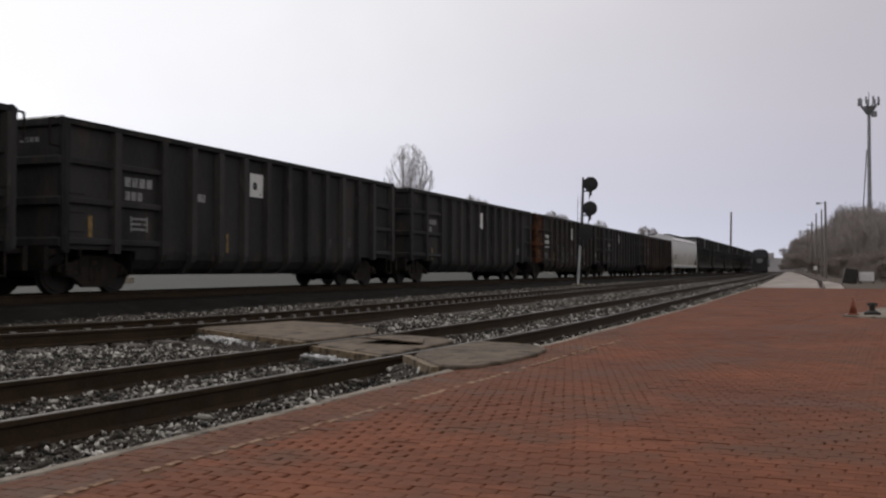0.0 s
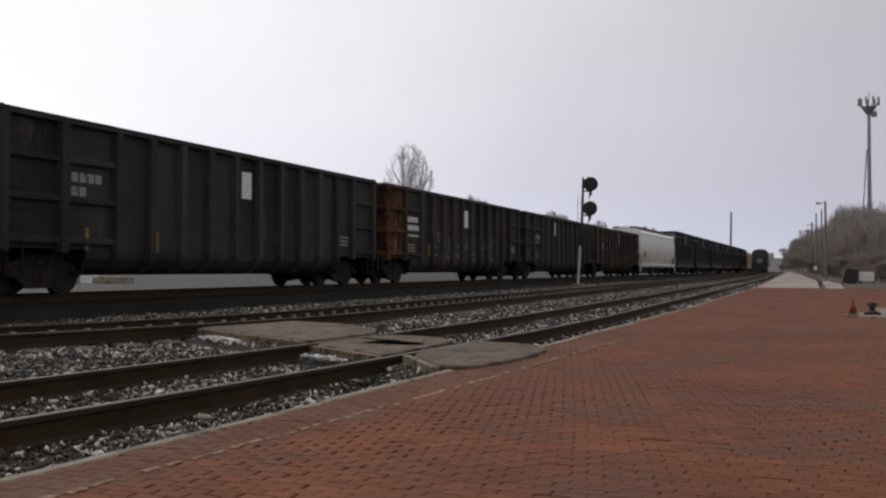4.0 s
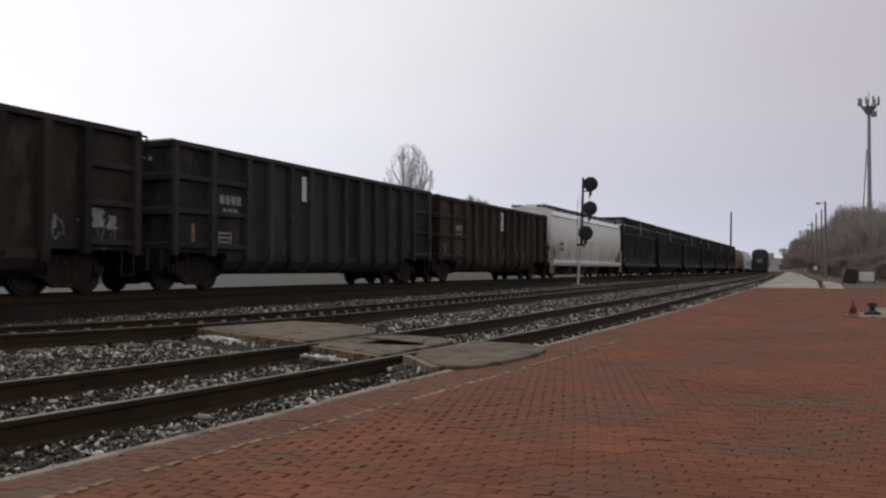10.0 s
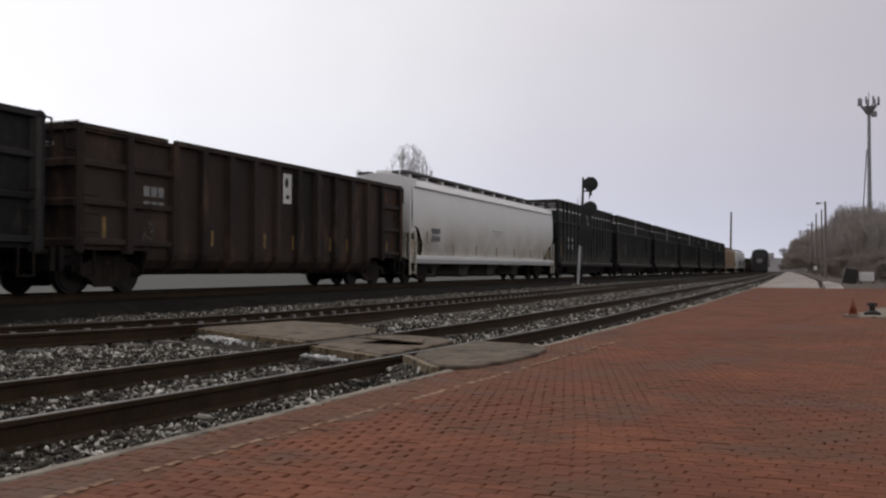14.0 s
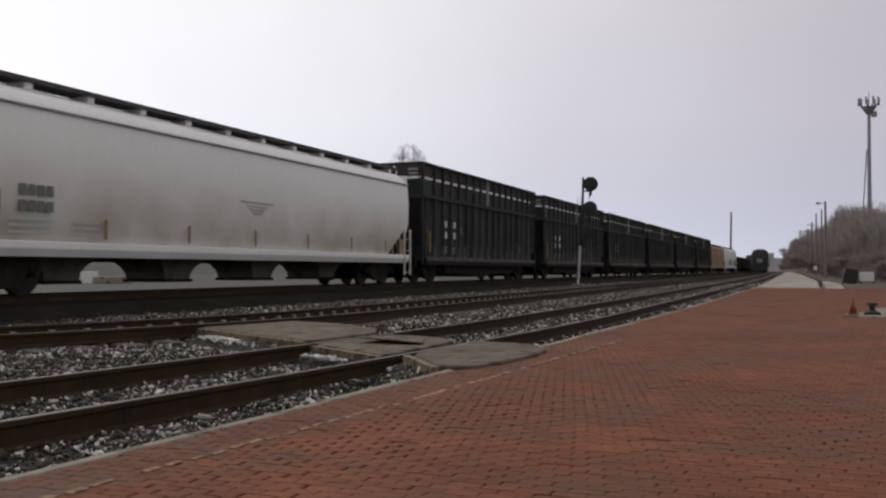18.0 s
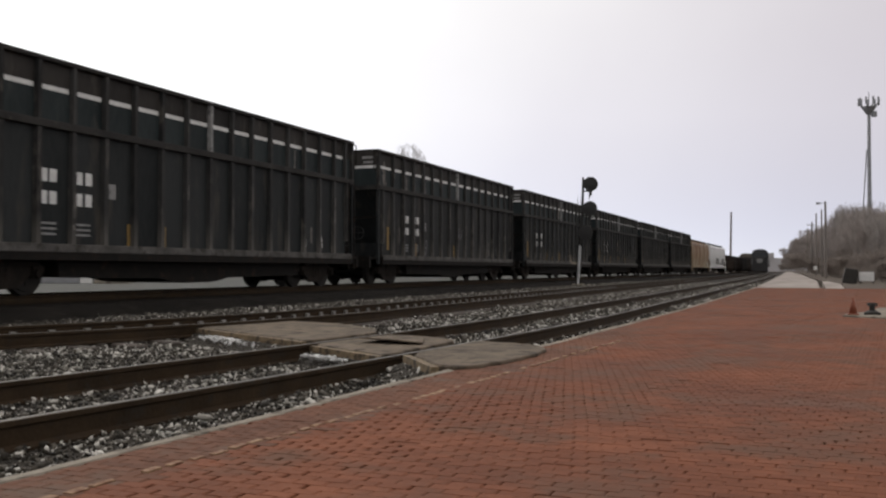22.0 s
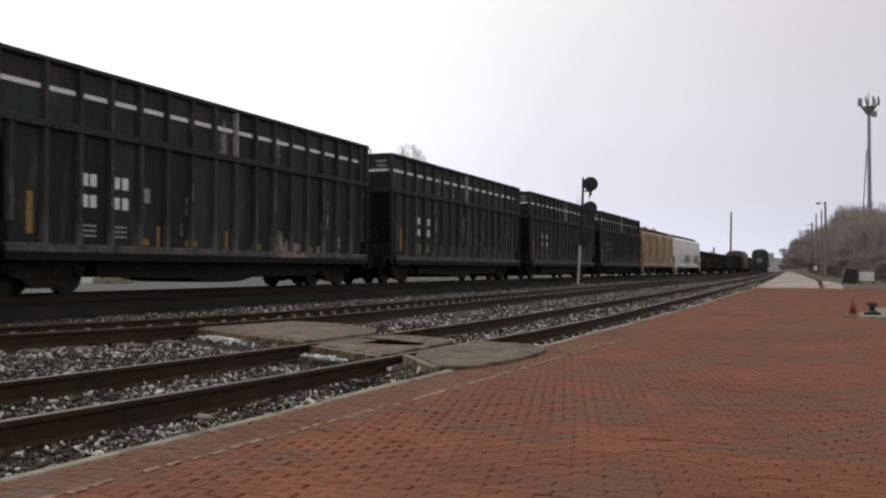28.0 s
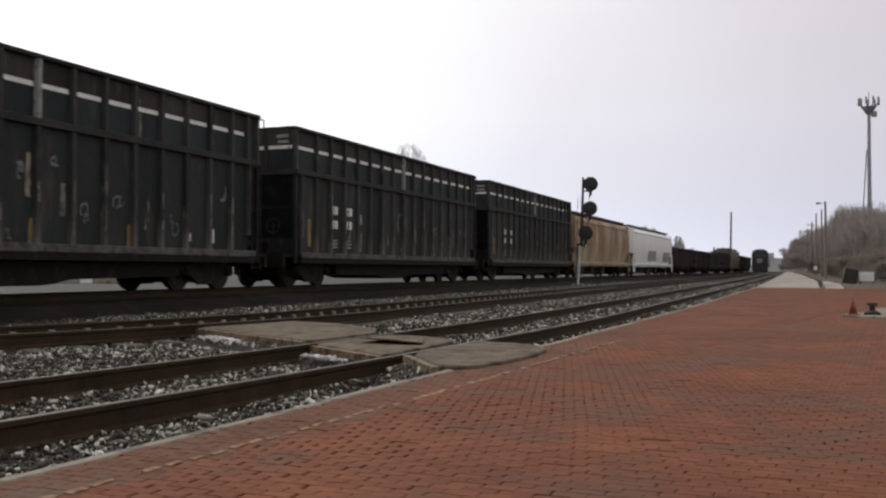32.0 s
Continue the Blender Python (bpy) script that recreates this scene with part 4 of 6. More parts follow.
    box(bm, -HALF + 0.12, HALF - 0.12, -h + 1.2, h - 1.2, 1.0, 1.05)
    box(bm, -0.3, 0.3, -h - 0.6, h + 0.6, 0.72, 0.99)
    part("floor", bm, M_STEEL, car)
    trucks(car, (-h + 1.75, h - 1.75))
    ends_gear(car, h + 0.45)
    f = HALF - 0.089
    spots = [(y + dy, z, 0.19, 0.27) for z in (2.49, 2.03) for y, dy in ((-5.42, -0.12), (-5.42, 0.13), (-4.41, -0.15), (-4.41, 0.13))]
    bars("lettering", car, f, spots, M_WHITE, "white reporting mark bars")
    bars("data_line", car, f, [(y, 1.50 - k * 0.11, 0.46, 0.045) for y in (-5.42, -4.45) for k in range(3)], M_GREYMARK, "small grey data lines")
    bars("data_plate", car, f, [(-3.56, 2.28, 0.24, 0.34)], M_GREYMARK, "small faded data plate")
    tall = ((-3.0, -1.75, 0.13), (-4.45, -1.85, -0.3, 1.1, 4.0), (-3.13, -0.35, 5.0), (-5.2, -3.0, -0.1, 2.75), (-1.65, 0.2), (-2.75, 0.2))[index]
    bars("reflector_strip", car, f, [(-7.05, 1.70, 0.17, 0.85)] + [(q, 1.33, 0.11, 0.5) for q in tall], M_YMARK, "yellow reflector strips")
    if index == 2:
        bars("reflector_plate", car, f, [(q, 1.19, 0.46, 0.15) for q in (-3.7, -1.87, 1.05, 4.0)], M_YMARK, "flat yellow reflector plates")
        streak(car, f + 0.003, [(q, 1.076, hh, w) for q, hh, w in ((1.95, 0.45, 0.5), (2.35, 0.62, 0.5), (2.75, 0.36, 0.5), (3.2, 0.26, 0.7), (4.6, 0.2, 0.3))], M_RUSTSTREAK, 3)
        streak(car, HALF + 0.074, [(2.6, 0.905, 0.16, 1.9), (3.4, 0.905, 0.15, 0.6)], M_RUSTSTREAK, 4)
    up_streaks = ((12.3, 0.8, 0.1),), ((2.5, 0.8, 0.55), (0.6, 0.9, 0.4), (4.4, 0.6, 0.4), (5.1, 0.9, 0.12)), ((7.5, 0.9, 0.45), (9.1, 1.0, 0.14), (10.2, 0.8, 0.3)), ((6.4, 0.8, 0.3), (3.3, 0.9, 0.1), (7.0, 1.0, 0.15), (11.1, 0.9, 0.12)), ((3.2, 0.6, 0.2), (6.2, 0.9, 0.15), (9.0, 1.0, 0.12)), ((4.2, 0.8, 0.12), (8.6, 0.9, 0.15))
    streak(car, HALF - 0.085, [(-h + up * q, 3.62, hh, w) for q, hh, w in up_streaks[index]], M_STREAK, index)
    n = (4, 16, 8, 18, 24, 12)[index]
    streak(car, HALF + 0.012, [(rr.choice(grid), rr.uniform(1.05, 2.3), rr.uniform(0.3, 1.1), rr.uniform(0.05, 0.1)) for k in range(n)], M_STREAK, index + 9)
    streak(car, f + 0.002, [(rr.uniform(-6.5, 6.5), rr.uniform(1.05, 2.0), rr.uniform(0.2, 0.9), rr.uniform(0.06, 0.3)) for k in range(n // 2)], M_STREAK, index + 19)
    bars("stencil_plate", car, f, [(5.85, 1.42, 0.3, 0.36), (4.95, 1.36, 0.14, 0.2)], M_WHITE, "worn white stencil panel")
    for k in range((0, 3, 0, 8, 5, 3)[index]):
        scrawl(car, f + 0.004, rr.choice(grid[:-1]) + rr.uniform(0.35, 0.6), rr.uniform(1.3, 2.9), rr.uniform(0.25, 0.5), 90 + index * 20 + k, M_DARKMARK, 2)
    if index == 3:
        scrawl(car, HALF - 0.084, -3.1, 4.2, 0.5, 83, M_CHALK, 3)
        streak(car, HALF - 0.084, [(-3.2, 3.62, 0.9, 0.30), (-3.0, 4.0, 0.6, 0.18)], M_STREAK, 31)
        streak(car, f + 0.003, [(-3.75, 2.35, 1.1, 0.26), (-3.6, 2.9, 0.55, 0.4), (-3.85, 1.06, 0.9, 0.30)], M_STREAK, 32)
        streak(car, f + 0.003, [(-0.2, 2.0, 0.9, 0.16), (0.05, 2.2, 0.7, 0.12)], M_RUSTSTREAK, 33)
    return car, L


# ---- covered hoppers ----
def hopper_car(label, paint, L=20.8, bays=4, ribs=0, patches=(), lettering=True, sill_paint=None, turning=True):
    car = thing("covered_hopper_car", label, "freight car", "covered hoppers of the train")
    h = L / 2
    body = h - 0.15
    eave, crown = 3.86, 4.40
    side = [(HALF - 0.20, 1.10), (HALF - 0.09, 1.5), (HALF - 0.02, 2.0), (HALF + 0.015, 2.5), (HALF + 0.02, 3.0), (HALF + 0.0, 3.5), (HALF - 0.04, eave - 0.05)]
    for sx in (1, -1):
        bm = BM()
        ends = 0.35
        # the side sheet narrows at its lower corners, where the slope sheets show
        reach = [0, 0.3, 0.8, 1.45]
        cols = []
        for y in [-body - 0.3] + [-body + r for r in (0, 0.3, 0.9, 1.02)] + list(np.linspace(-body + 2.2, body - 2.2, 18)) + [body - r for r in reach[::-1]]:
            foot = float(np.interp(body - abs(y), reach if y > 0 else [0, 0.3, 0.9, 1.02], [2.2, 2.1, 1.72, 1.10] if y > 0 else [2.26, 2.2, 1.62, 1.10]))
            zs = [foot + (z - 1.10) * (eave - 0.05 - foot) / (eave - 1.15) for x, z in side]
            cols.append([bm.verts.new((sx * float(np.interp(z, [q[1] for q in side], [q[0] for q in side])), y, z)) for z in zs])
        for a, b in zip(cols, cols[1:]):
            for i in range(len(side) - 1):
                bm.faces.new((a[i], b[i], b[i + 1], a[i + 1]))
        part("side_sheet", bm, paint, car, smooth=True)
        bm = BM()
        prism(bm, [(sx * HALF - sx * 0.20, 1.12), (sx * HALF + sx * 0.035, 1.12), (sx * HALF + sx * 0.035, 0.97), (sx * HALF - sx * 0.05, 0.80), (sx * HALF - sx * 0.12, 0.80), (sx * HALF - sx * 0.20, 0.95)], -h + 0.1, h - 0.1, "y")
        part("side_sill", bm, sill_paint or paint, car, "pale side sill", bevel=0.012)
        # grey strip that draws the dark line below the roof edge
        bm = BM()
        box(bm, sx * (HALF - 0.05) - 0.03, sx * (HALF - 0.05) + 0.07, -body, body, eave - 0.06, eave - 0.02)
        part("eave_angle", bm, M_GALV, car)
        for i in range(ribs):
            y = -body + 0.5 + i * (2 * body - 1.0) / (ribs - 1)
            bm = BM()
            box(bm, sx * HALF - 0.02, sx * HALF + 0.09, y - 0.05, y + 0.05, 1.1, eave - 0.08)
            part("side_rib", bm, paint, car)
    bm = BM()
    roof = [(HALF - 0.03, eave - 0.03)] + [((HALF - 0.06) * math.cos(a), eave + (crown - eave) * math.sin(a)) for a in np.linspace(0.12, math.pi - 0.12, 13)] + [(-HALF + 0.03, eave - 0.03)]
    prism(bm, roof, -body - 0.3, body, "y")
    part("roof", bm, paint, car, "pale rounded roof")
    for x in (0.80, -0.80):
        bm = BM()
        box(bm, x - 0.28, x + 0.33, -h + 0.15, h - 0.15, 4.40, 4.50)
        part("running_board", bm, M_GRATE, car, "dark grating running board")
        for k in range(12):
            y = -body + 0.6 + k * (2 * body - 1.2) / 11
            bm = BM()
            d = math.copysign(0.26, x)
            prism(bm, [(x - d, 4.42), (x + d, 4.42), (x + d, 4.30), (x + d * 0.5, 4.16), (x - d, 4.2)], y - 0.10, y + 0.10, "y")
            part("board_bracket", bm, paint, car)
    for k in range(10):
        y = -body + 1.0 + k * (2 * body - 2.0) / 9
        bm = BM()
        box(bm, -0.28, 0.28, y - 0.85, y + 0.85, 4.38, 4.56)
        part("hatch_cover", bm, paint, car, bevel=0.03)
    for sy in (-1, 1):
        face = body + (0.3 if sy < 0 else 0.0)
        rung = h + (0.45 if sy < 0 else 0.0)
        bm = BM()
        prism(bm, [(sy * face, 2.0), (sy * face, eave - 0.02), (sy * (face - 0.04), eave + 0.3), (sy * (body - 0.2), eave + 0.3), (sy * (body - 0.2), 2.0)], -HALF + 0.05, HALF - 0.05, "x")
        part("end_sheet", bm, paint, car)
        bm = BM()
        prism(bm, [(sy * body, 2.05), (sy * (body - 2.2), 1.0), (sy * (body - 2.35), 1.0), (sy * (body - 0.1), 2.15)], -HALF + 0.22, HALF - 0.22, "x")
        part("slope_sheet", bm, M_SLOPE, car, "dusty beige slope sheet")
        for x in (HALF + 0.03, -HALF - 0.03):
            bm = BM()
            for yy in (sy * (rung - 0.02), sy * (rung - 0.55)):
                box(bm, x - 0.03, x + 0.03, yy - 0.04, yy + 0.04, 0.35, 4.2 if sy < 0 and yy == sy * (rung - 0.02) else 2.1)
            for z in np.arange(0.45, 2.1, 0.42):
                y0, y1 = sorted((sy * (rung - 0.02), sy * (rung - 0.55)))
                tube(bm, (x, y0, z), (x, y1, z), 0.016, n=6)
            part("end_ladder", bm, paint, car, "pale end ladder")
        for x in (-0.95, 0.95):
            bm = BM()
            pts = [(x, sy * (h - 0.40), 4.49), (x, sy * (h - 0.15), 4.57), (x, sy * (h + 0.02), 4.52), (x, sy * (h + 0.06), 4.38), (x, sy * (h - 0.02), 4.2), (x, sy * (h - 0.15), 4.12)]
            for a, b in zip(pts, pts[1:]):
                tube(bm, a, b, 0.028, n=6)
            part("roof_handrail", bm, paint, car, "bent pale roof handrail")
        bm = BM()
        box(bm, -HALF + 0.1, HALF - 0.1, sy * (h - 0.05) - 0.15, sy * (h - 0.05) + 0.15, 0.98, 1.04)
        for x in (-1.1, 0, 1.1):
            box(bm, x - 0.06, x + 0.06, sy * (h - 0.1) - 0.06, sy * (h - 0.1) + 0.06, 1.0, 2.2)
        part("end_frame", bm, paint, car)
        bm = BM()
        box(bm, -HALF + 0.25, HALF - 0.25, sy * (h - 1.0) - 0.03, sy * (h - 1.0) + 0.03, 0.98, 2.0)
        part("end_bulkhead", bm, M_SLOPE, car, "dusty beige bulkhead below the slope sheet")
        bm = BM()
        box(bm, HALF - 0.26, HALF - 0.20, sy * (h - 0.29) - 0.2, sy * (h - 0.29) + 0.2, 1.08, 1.72)
        part("end_plate", bm, M_TAN, car, "rusty orange plate behind the ladder")
        bm = BM()
        tube(bm, (0.5, sy * (h - 0.1), 1.9), (0.5, sy * (h + 0.02), 1.9), 0.27, n=16)
        part("brake_wheel", bm, M_STEEL, car)
    bay = 4.0 * L / 20.8
    for k in range(bays):
        y = bay * (k - (bays - 1) / 2) - 0.5
        bm = BM()
        # concave flanks, so that the openings between two bays are arched
        half, foot = bay / 2 - 0.03, 0.50
        rings = []
        for q in (0.0, 0.25, 0.5, 0.75, 1.0, 1.25, math.pi / 2):
            f = 1 - math.cos(q)
            u, w, z = foot + (half - foot) * f, 0.62 + 0.62 * f, 0.30 + 0.70 * math.sin(q)
            rings.append([bm.verts.new((sx * w, y + sy * u, z)) for sx, sy in ((-1, -1), (1, -1), (1, 1), (-1, 1))])
        bm.faces.new(rings[0][::-1])
        bm.faces.new(rings[-1])
        for r0, r1 in zip(rings, rings[1:]):
            for i in range(4):
                bm.faces.new((r0[i], r0[(i + 1) % 4], r1[(i + 1) % 4], r1[i]))
        part("hopper_bay", bm, M_HOPDIRT, car, "grimy funnel bay")
        bm = BM()
        box(bm, -0.68, 0.68, y - 0.55, y + 0.55, 0.22, 0.297)
        part("outlet_gate", bm, M_STEEL, car)
    bm = BM()
    box(bm, -0.3, 0.3, -h, h, 0.72, 1.02)
    part("centre_sill", bm, M_STEEL, car)
    trucks(car, (-h + 1.75, h - 1.75), turning)
    ends_gear(car, h)
    X = HALF + 0.016
    if lettering:
        yl = -8.5
        bars("lettering", car, X, letters(yl, 2.14, 4, 0.18, 0.22) + letters(yl, 1.82, 4, 0.18, 0.22), M_DARKMARK, "grey reporting mark bars")
        bars("data_line", car, X, [(yl + 0.25, 1.55 - k * 0.13, 1.2, 0.04) for k in range(3)] + [(yl + 1.7, 1.55 - k * 0.13, 0.8, 0.04) for k in range(3)], M_HOPMARK, "grey data lines")
        bars("emblem", car, X + 0.004, [(-0.2, 2.42, 1.7, 0.05), (-0.2, 2.30, 1.0, 0.035), (-0.2, 2.21, 0.7, 0.035), (-0.2, 2.12, 0.4, 0.035)], M_HOPMARK, "faded grey emblem lines")
        bars("reflector_strip", car, X, [(-9.1, 1.85, 0.09, 0.5)] + [(q, 1.42, 0.09, 0.45) for q in (-6.2, -3.26, -0.3, 2.6, 5.5, 8.2)], M_YMARK, "ochre reflector strips")
    for y, z, w, hh in patches:
        bars("paint_patch", car, X, [(y, z, w, hh)], M_GREYMARK, "grey overpainted patch")
    return car, L


# ---- the train, head to tail: each car with the distance of its front ----
TRAIN = []


def couple(made, front):
    TRAIN.append((made[0], front + made[1] / 2))


g = "dusty black open steel gondola with outside posts"
couple(gondola(g + " at the head", M_BLACK, extra=(dashes((-3, 2), 1.35),)), -77.1)
couple(gondola(g + " and white card", M_BLACK, card=(-1.60, 2.92, 0.70, 0.66), symbol=((-1.71, 2.90, 0.22, 0.24), (-1.43, 2.68, 0.06, 0.06)), extra=(
    ("lettering", letters(-6.90, 2.56, 4, 0.19, 0.22) + letters(-6.90, 2.24, 3, 0.16, 0.2), M_GREYMARK, "pale reporting mark bars"),
    stencil(-6.5, 1.6), dashes((-3.0,), 1.25),
    ("chalk_mark", [(-4.2, 2.38, 0.42, 0.2), (4.8, 1.5, 0.25, 0.2)], M_GREYMARK, "pale worn patch")), scrawls=((2.7, 1.35, 0.3), (4.0, 1.5, 0.35))), -59.45)
couple(gondola("black open gondola with a narrow white card", M_BLACK, nose_mark=False, card=(-0.55, 2.88, 0.46, 0.74), extra=(
    ("lettering", letters(-6.98, 2.52, 4, 0.18, 0.2) + letters(-6.98, 2.22, 2, 0.18, 0.2), M_GREYMARK, "pale reporting mark bars"), dashes((-6.6, -4.3, 4.8), 1.2), stencil(5.2, 1.5)),
    scrawls=((-1.0, 1.5, 0.4), (1.0, 1.55, 0.35), (2.4, 1.4, 0.3), (3.6, 1.5, 0.4))), -41.45)
couple(gondola("brown-black gondola with rusty orange front end", M_DKBROWN, card=(-0.47, 2.84, 0.50, 0.76), end_paint=M_RUST, scrawl_paint=M_DARKMARK, scrawl_wide=1.15, extra=(
    ("lettering", letters(-6.85, 2.52, 4, 0.2, 0.2) + letters(-6.9, 2.20, 5, 0.19, 0.2) + [(-6.35, 1.92, 1.1, 0.14)], M_WHITE, "white reporting mark bars"), stencil(-6.6, 1.4), dashes((-4.7,), 1.35, 0.4, 0.5)),
    scrawls=((-3.75, 1.65, 0.8), (-2.6, 1.6, 1.0), (-1.5, 1.75, 0.8), (-0.35, 1.6, 0.5), (0.75, 1.6, 0.8), (1.85, 1.65, 0.75), (2.95, 1.6, 0.8), (5.0, 1.4, 0.4), (6.4, 1.45, 0.5))), -24.0)
marked = TRAIN[-1][0]
streak(marked, HALF - 0.113, [(5.75, 1.5, 0.34, 0.5), (6.15, 1.48, 0.42, 0.6), (6.6, 1.45, 0.3, 0.5), (4.9, 1.4, 0.3, 0.14)], M_GREYMARK, 71)
couple(gondola("dusty black gondola with a high white card", M_BLACK, card=(-2.45, 3.04, 0.50, 0.76), extra=(
    ("lettering", letters(-6.85, 2.42, 4, 0.2, 0.24) + letters(-6.7, 2.08, 3, 0.18, 0.2), M_GREYMARK, "pale reporting mark bars"), stencil(-6.7, 1.4), dashes((3.6,), 1.35), ("reflector_plate", [(3.52, 1.22, 0.42, 0.12), (3.52, 1.08, 0.36, 0.09)], M_YMARK, "flat yellow reflector plates"), ("weld_plate", [(4.72, 1.30, 0.40, 0.36)], M_GREYMARK, "pale square plate")),
    scrawls=((-3.6, 1.2, 0.3), (5.4, 1.6, 0.4))), -6.4)
couple(gondola("faded brown gondola with a dented top rail", M_BROWN, length=15.0, top=3.72, card=(-0.54, 2.97, 0.46, 0.90), symbol=((-0.58, 3.14, 0.2, 0.32), (-0.52, 2.72, 0.22, 0.14)), notch=True, extra=(
    ("lettering", letters(-6.82, 2.4, 3, 0.2, 0.24) + letters(-6.82, 2.05, 3, 0.2, 0.22), M_GREYMARK, "pale reporting mark bars"), dashes((-4.24, -1.75, -0.2, 2.12, 3.3, 6.45), 1.36, 0.10, 0.42)),
    scrawls=((-6.6, 1.4, 0.5),)), 10.95)
rusty = TRAIN[-1][0]
streak(rusty, HALF - 0.116, [(7.1, 2.3, 1.1, 0.35), (6.9, 1.3, 0.6, 0.25), (6.4, 2.6, 0.8, 0.2)], M_RUST, 61)
streak(rusty, HALF + 0.022, [(7.43, 1.2, 2.3, 0.12)], M_RUST, 62)
couple(hopper_car("clean light grey covered hopper with white sill", M_HOPPER, sill_paint=M_HOPWHITE), 27.15)
for k in range(6):
    couple(chip_car("tall green-black chip gondola with broken white stripe", k), 49.27 + 17.99 * k)
couple(hopper_car("rust-stained tan covered hopper", M_TAN, L=18.6, bays=3, ribs=0, lettering=False, sill_paint=M_TAN, turning=False), 156.6)
couple(hopper_car("white covered hopper with two grey patches", M_HOPWHITE, L=22.0, lettering=False, patches=((-1.5, 1.9, 4.2, 0.9), (7.2, 1.9, 4.2, 0.9)), turning=False), 177.3)
couple(gondola("low rusty brown open gondola", M_BROWN, length=15.0, top=3.1, turning=False, card=(-1.5, 2.2, 0.6, 0.8)), 203.0)
couple(gondola("low dusty black open gondola", M_DKBROWN, length=15.0, top=3.1, turning=False), 220.2)
couple(gondola("low dusty black open gondola", M_BLACK, length=15.0, top=3.1, turning=False), 237.3)
couple(gondola("low grimy black open gondola", M_DKBROWN, length=14.4, top=3.4, turning=False), 253.8)
couple(hopper_car("dark grimy grey covered hopper", M_HOPDIRT, L=18.0, bays=3, lettering=False, sill_paint=M_HOPDIRT, turning=False), 270.6)
couple(gondola("low dusty brown open gondola", M_BROWN, length=14.4, top=3.4, turning=False), 291.5)
couple(gondola("low dusty black open gondola", M_BLACK, length=14.4, top=3.4, turning=False), 309.0)


# ---- the signal mast ----
def signal():
    s = thing("signal_mast", "tall black searchlight signal with three round heads on a silver mast", "railway signal", at=pose(-12.35, 53.6, 0))
    bm = BM()
    tube(bm, (-0.03, 0, -0.30), (0.1, 0, 2.0), 0.075, n=14)
    part("lower_mast", bm, M_MASTWHITE, s, "silver painted lower mast")
    bm = BM()
    tube(bm, (0.2, 0, 1.95), (0.30, 0, 6.02), 0.07, n=12)
    box(bm, -0.06, 0.30, -0.06, 0.06, 1.95, 2.10)
    part("upper_mast", bm, M_SIGNAL, s)
    bm = BM()
    box(bm, -0.3, 0.3, -0.3, 0.3, -0.45, -0.28)
    part("foundation", bm, M_KERB, s, "pale concrete foundation", bevel=0.02)
    for z, shift in ((5.62, 0.74), (4.18, 0.70), (2.72, 0.44)):
        bm = BM()
        turn = pose(shift, 0, z, 0, 0, 12)
        tube(bm, (0, -0.02, 0), (0, 0.02, 0), 0.43, n=32)
        bmesh.ops.transform(bm, matrix=turn, verts=bm.verts)
        head = part("signal_head", bm, M_SIGNAL, s, "round black backing disc")
        bm = BM()
        tube(bm, (0, -0.03, 0), (0, -0.30, 0), 0.13, 0.14, n=18)
        bmesh.ops.transform(bm, matrix=turn, verts=bm.verts)
        part("hood", bm, M_SIGNAL, head)
        bm = BM()
        tube(bm, (0, -0.022, 0), (0, -0.05, 0), 0.11, n=18)
        bmesh.ops.transform(bm, matrix=turn, verts=bm.verts)
        part("lens", bm, M_LENS, head, "unlit dark green lens")
        bm = BM()
        tube(bm, (0, 0.02, 0), (0, 0.34, 0), 0.17, 0.12, n=16)
        box(bm, 0.27 - shift, 0.05, -0.03, 0.05, -0.46, -0.38)
        box(bm, -0.10, 0.08, -0.08, 0.16, -0.66, -0.18)
        tube(bm, (-0.06, 0.03, -0.66), (-0.10, 0.03, -0.9), 0.05, 0.02, n=8)
        bmesh.ops.transform(bm, matrix=turn, verts=bm.verts)
        part("lamp_case", bm, M_SIGNAL, head)
    bm = BM()
    for x in (-0.12, 0.08):
        tube(bm, (x - 0.02, 0.12, 0.2), (x + 0.06, 0.12, 4.9), 0.012, n=6)
    for z in np.arange(0.4, 4.8, 0.32):
        tube(bm, (-0.12, 0.12, z), (0.12, 0.12, z), 0.009, n=5)
    part("ladder", bm, M_SIGNAL, s, "thin mast ladder")
    return s


signal()


# ---- poles, tower ----
def utility_pole(x, y, height, lean=0.0, arm=True, lamp=False, label="weathered wooden utility pole beside the road", r=0.15):
    p = thing("utility_pole", label, "utility pole", "utility poles", at=pose(x, y, -0.6))
    bm = BM()
    tube(bm, (0, 0, 0), (lean, 0, height), r, r * 0.7, n=10)
    part("pole", bm, M_POLE, p)
    if arm:
        bm = BM()
        box(bm, -0.9 + lean, 0.9 + lean, -0.05, 0.05, height - 0.7, height - 0.58)
        part("crossarm", bm, M_POLE, p)
        for dx in (-0.8, -0.4, 0.4, 0.8):
            bm = BM()
            tube(bm, (lean + dx, 0, height - 0.58), (lean + dx, 0, height - 0.42), 0.05, 0.03, n=6)
            part("insulator", bm, M_GALV, p)
    if lamp:
        bm = BM()
        tube(bm, (lean, 0, height - 0.2), (lean - 0.55, 0, height - 0.1), 0.03, n=6)
        box(bm, lean - 0.85, lean - 0.45, -0.1, 0.1, height - 0.28, height - 0.08)
        part("lamp_arm", bm, M_GALV, p, "grey street lamp on a short arm")
    return p


utility_pole(2.2, 97.5, 7.9, arm=False, lamp=True, label="wooden pole with a small street lamp", r=0.135)
utility_pole(2.25, 119.0, 8.4, arm=False, r=0.13)
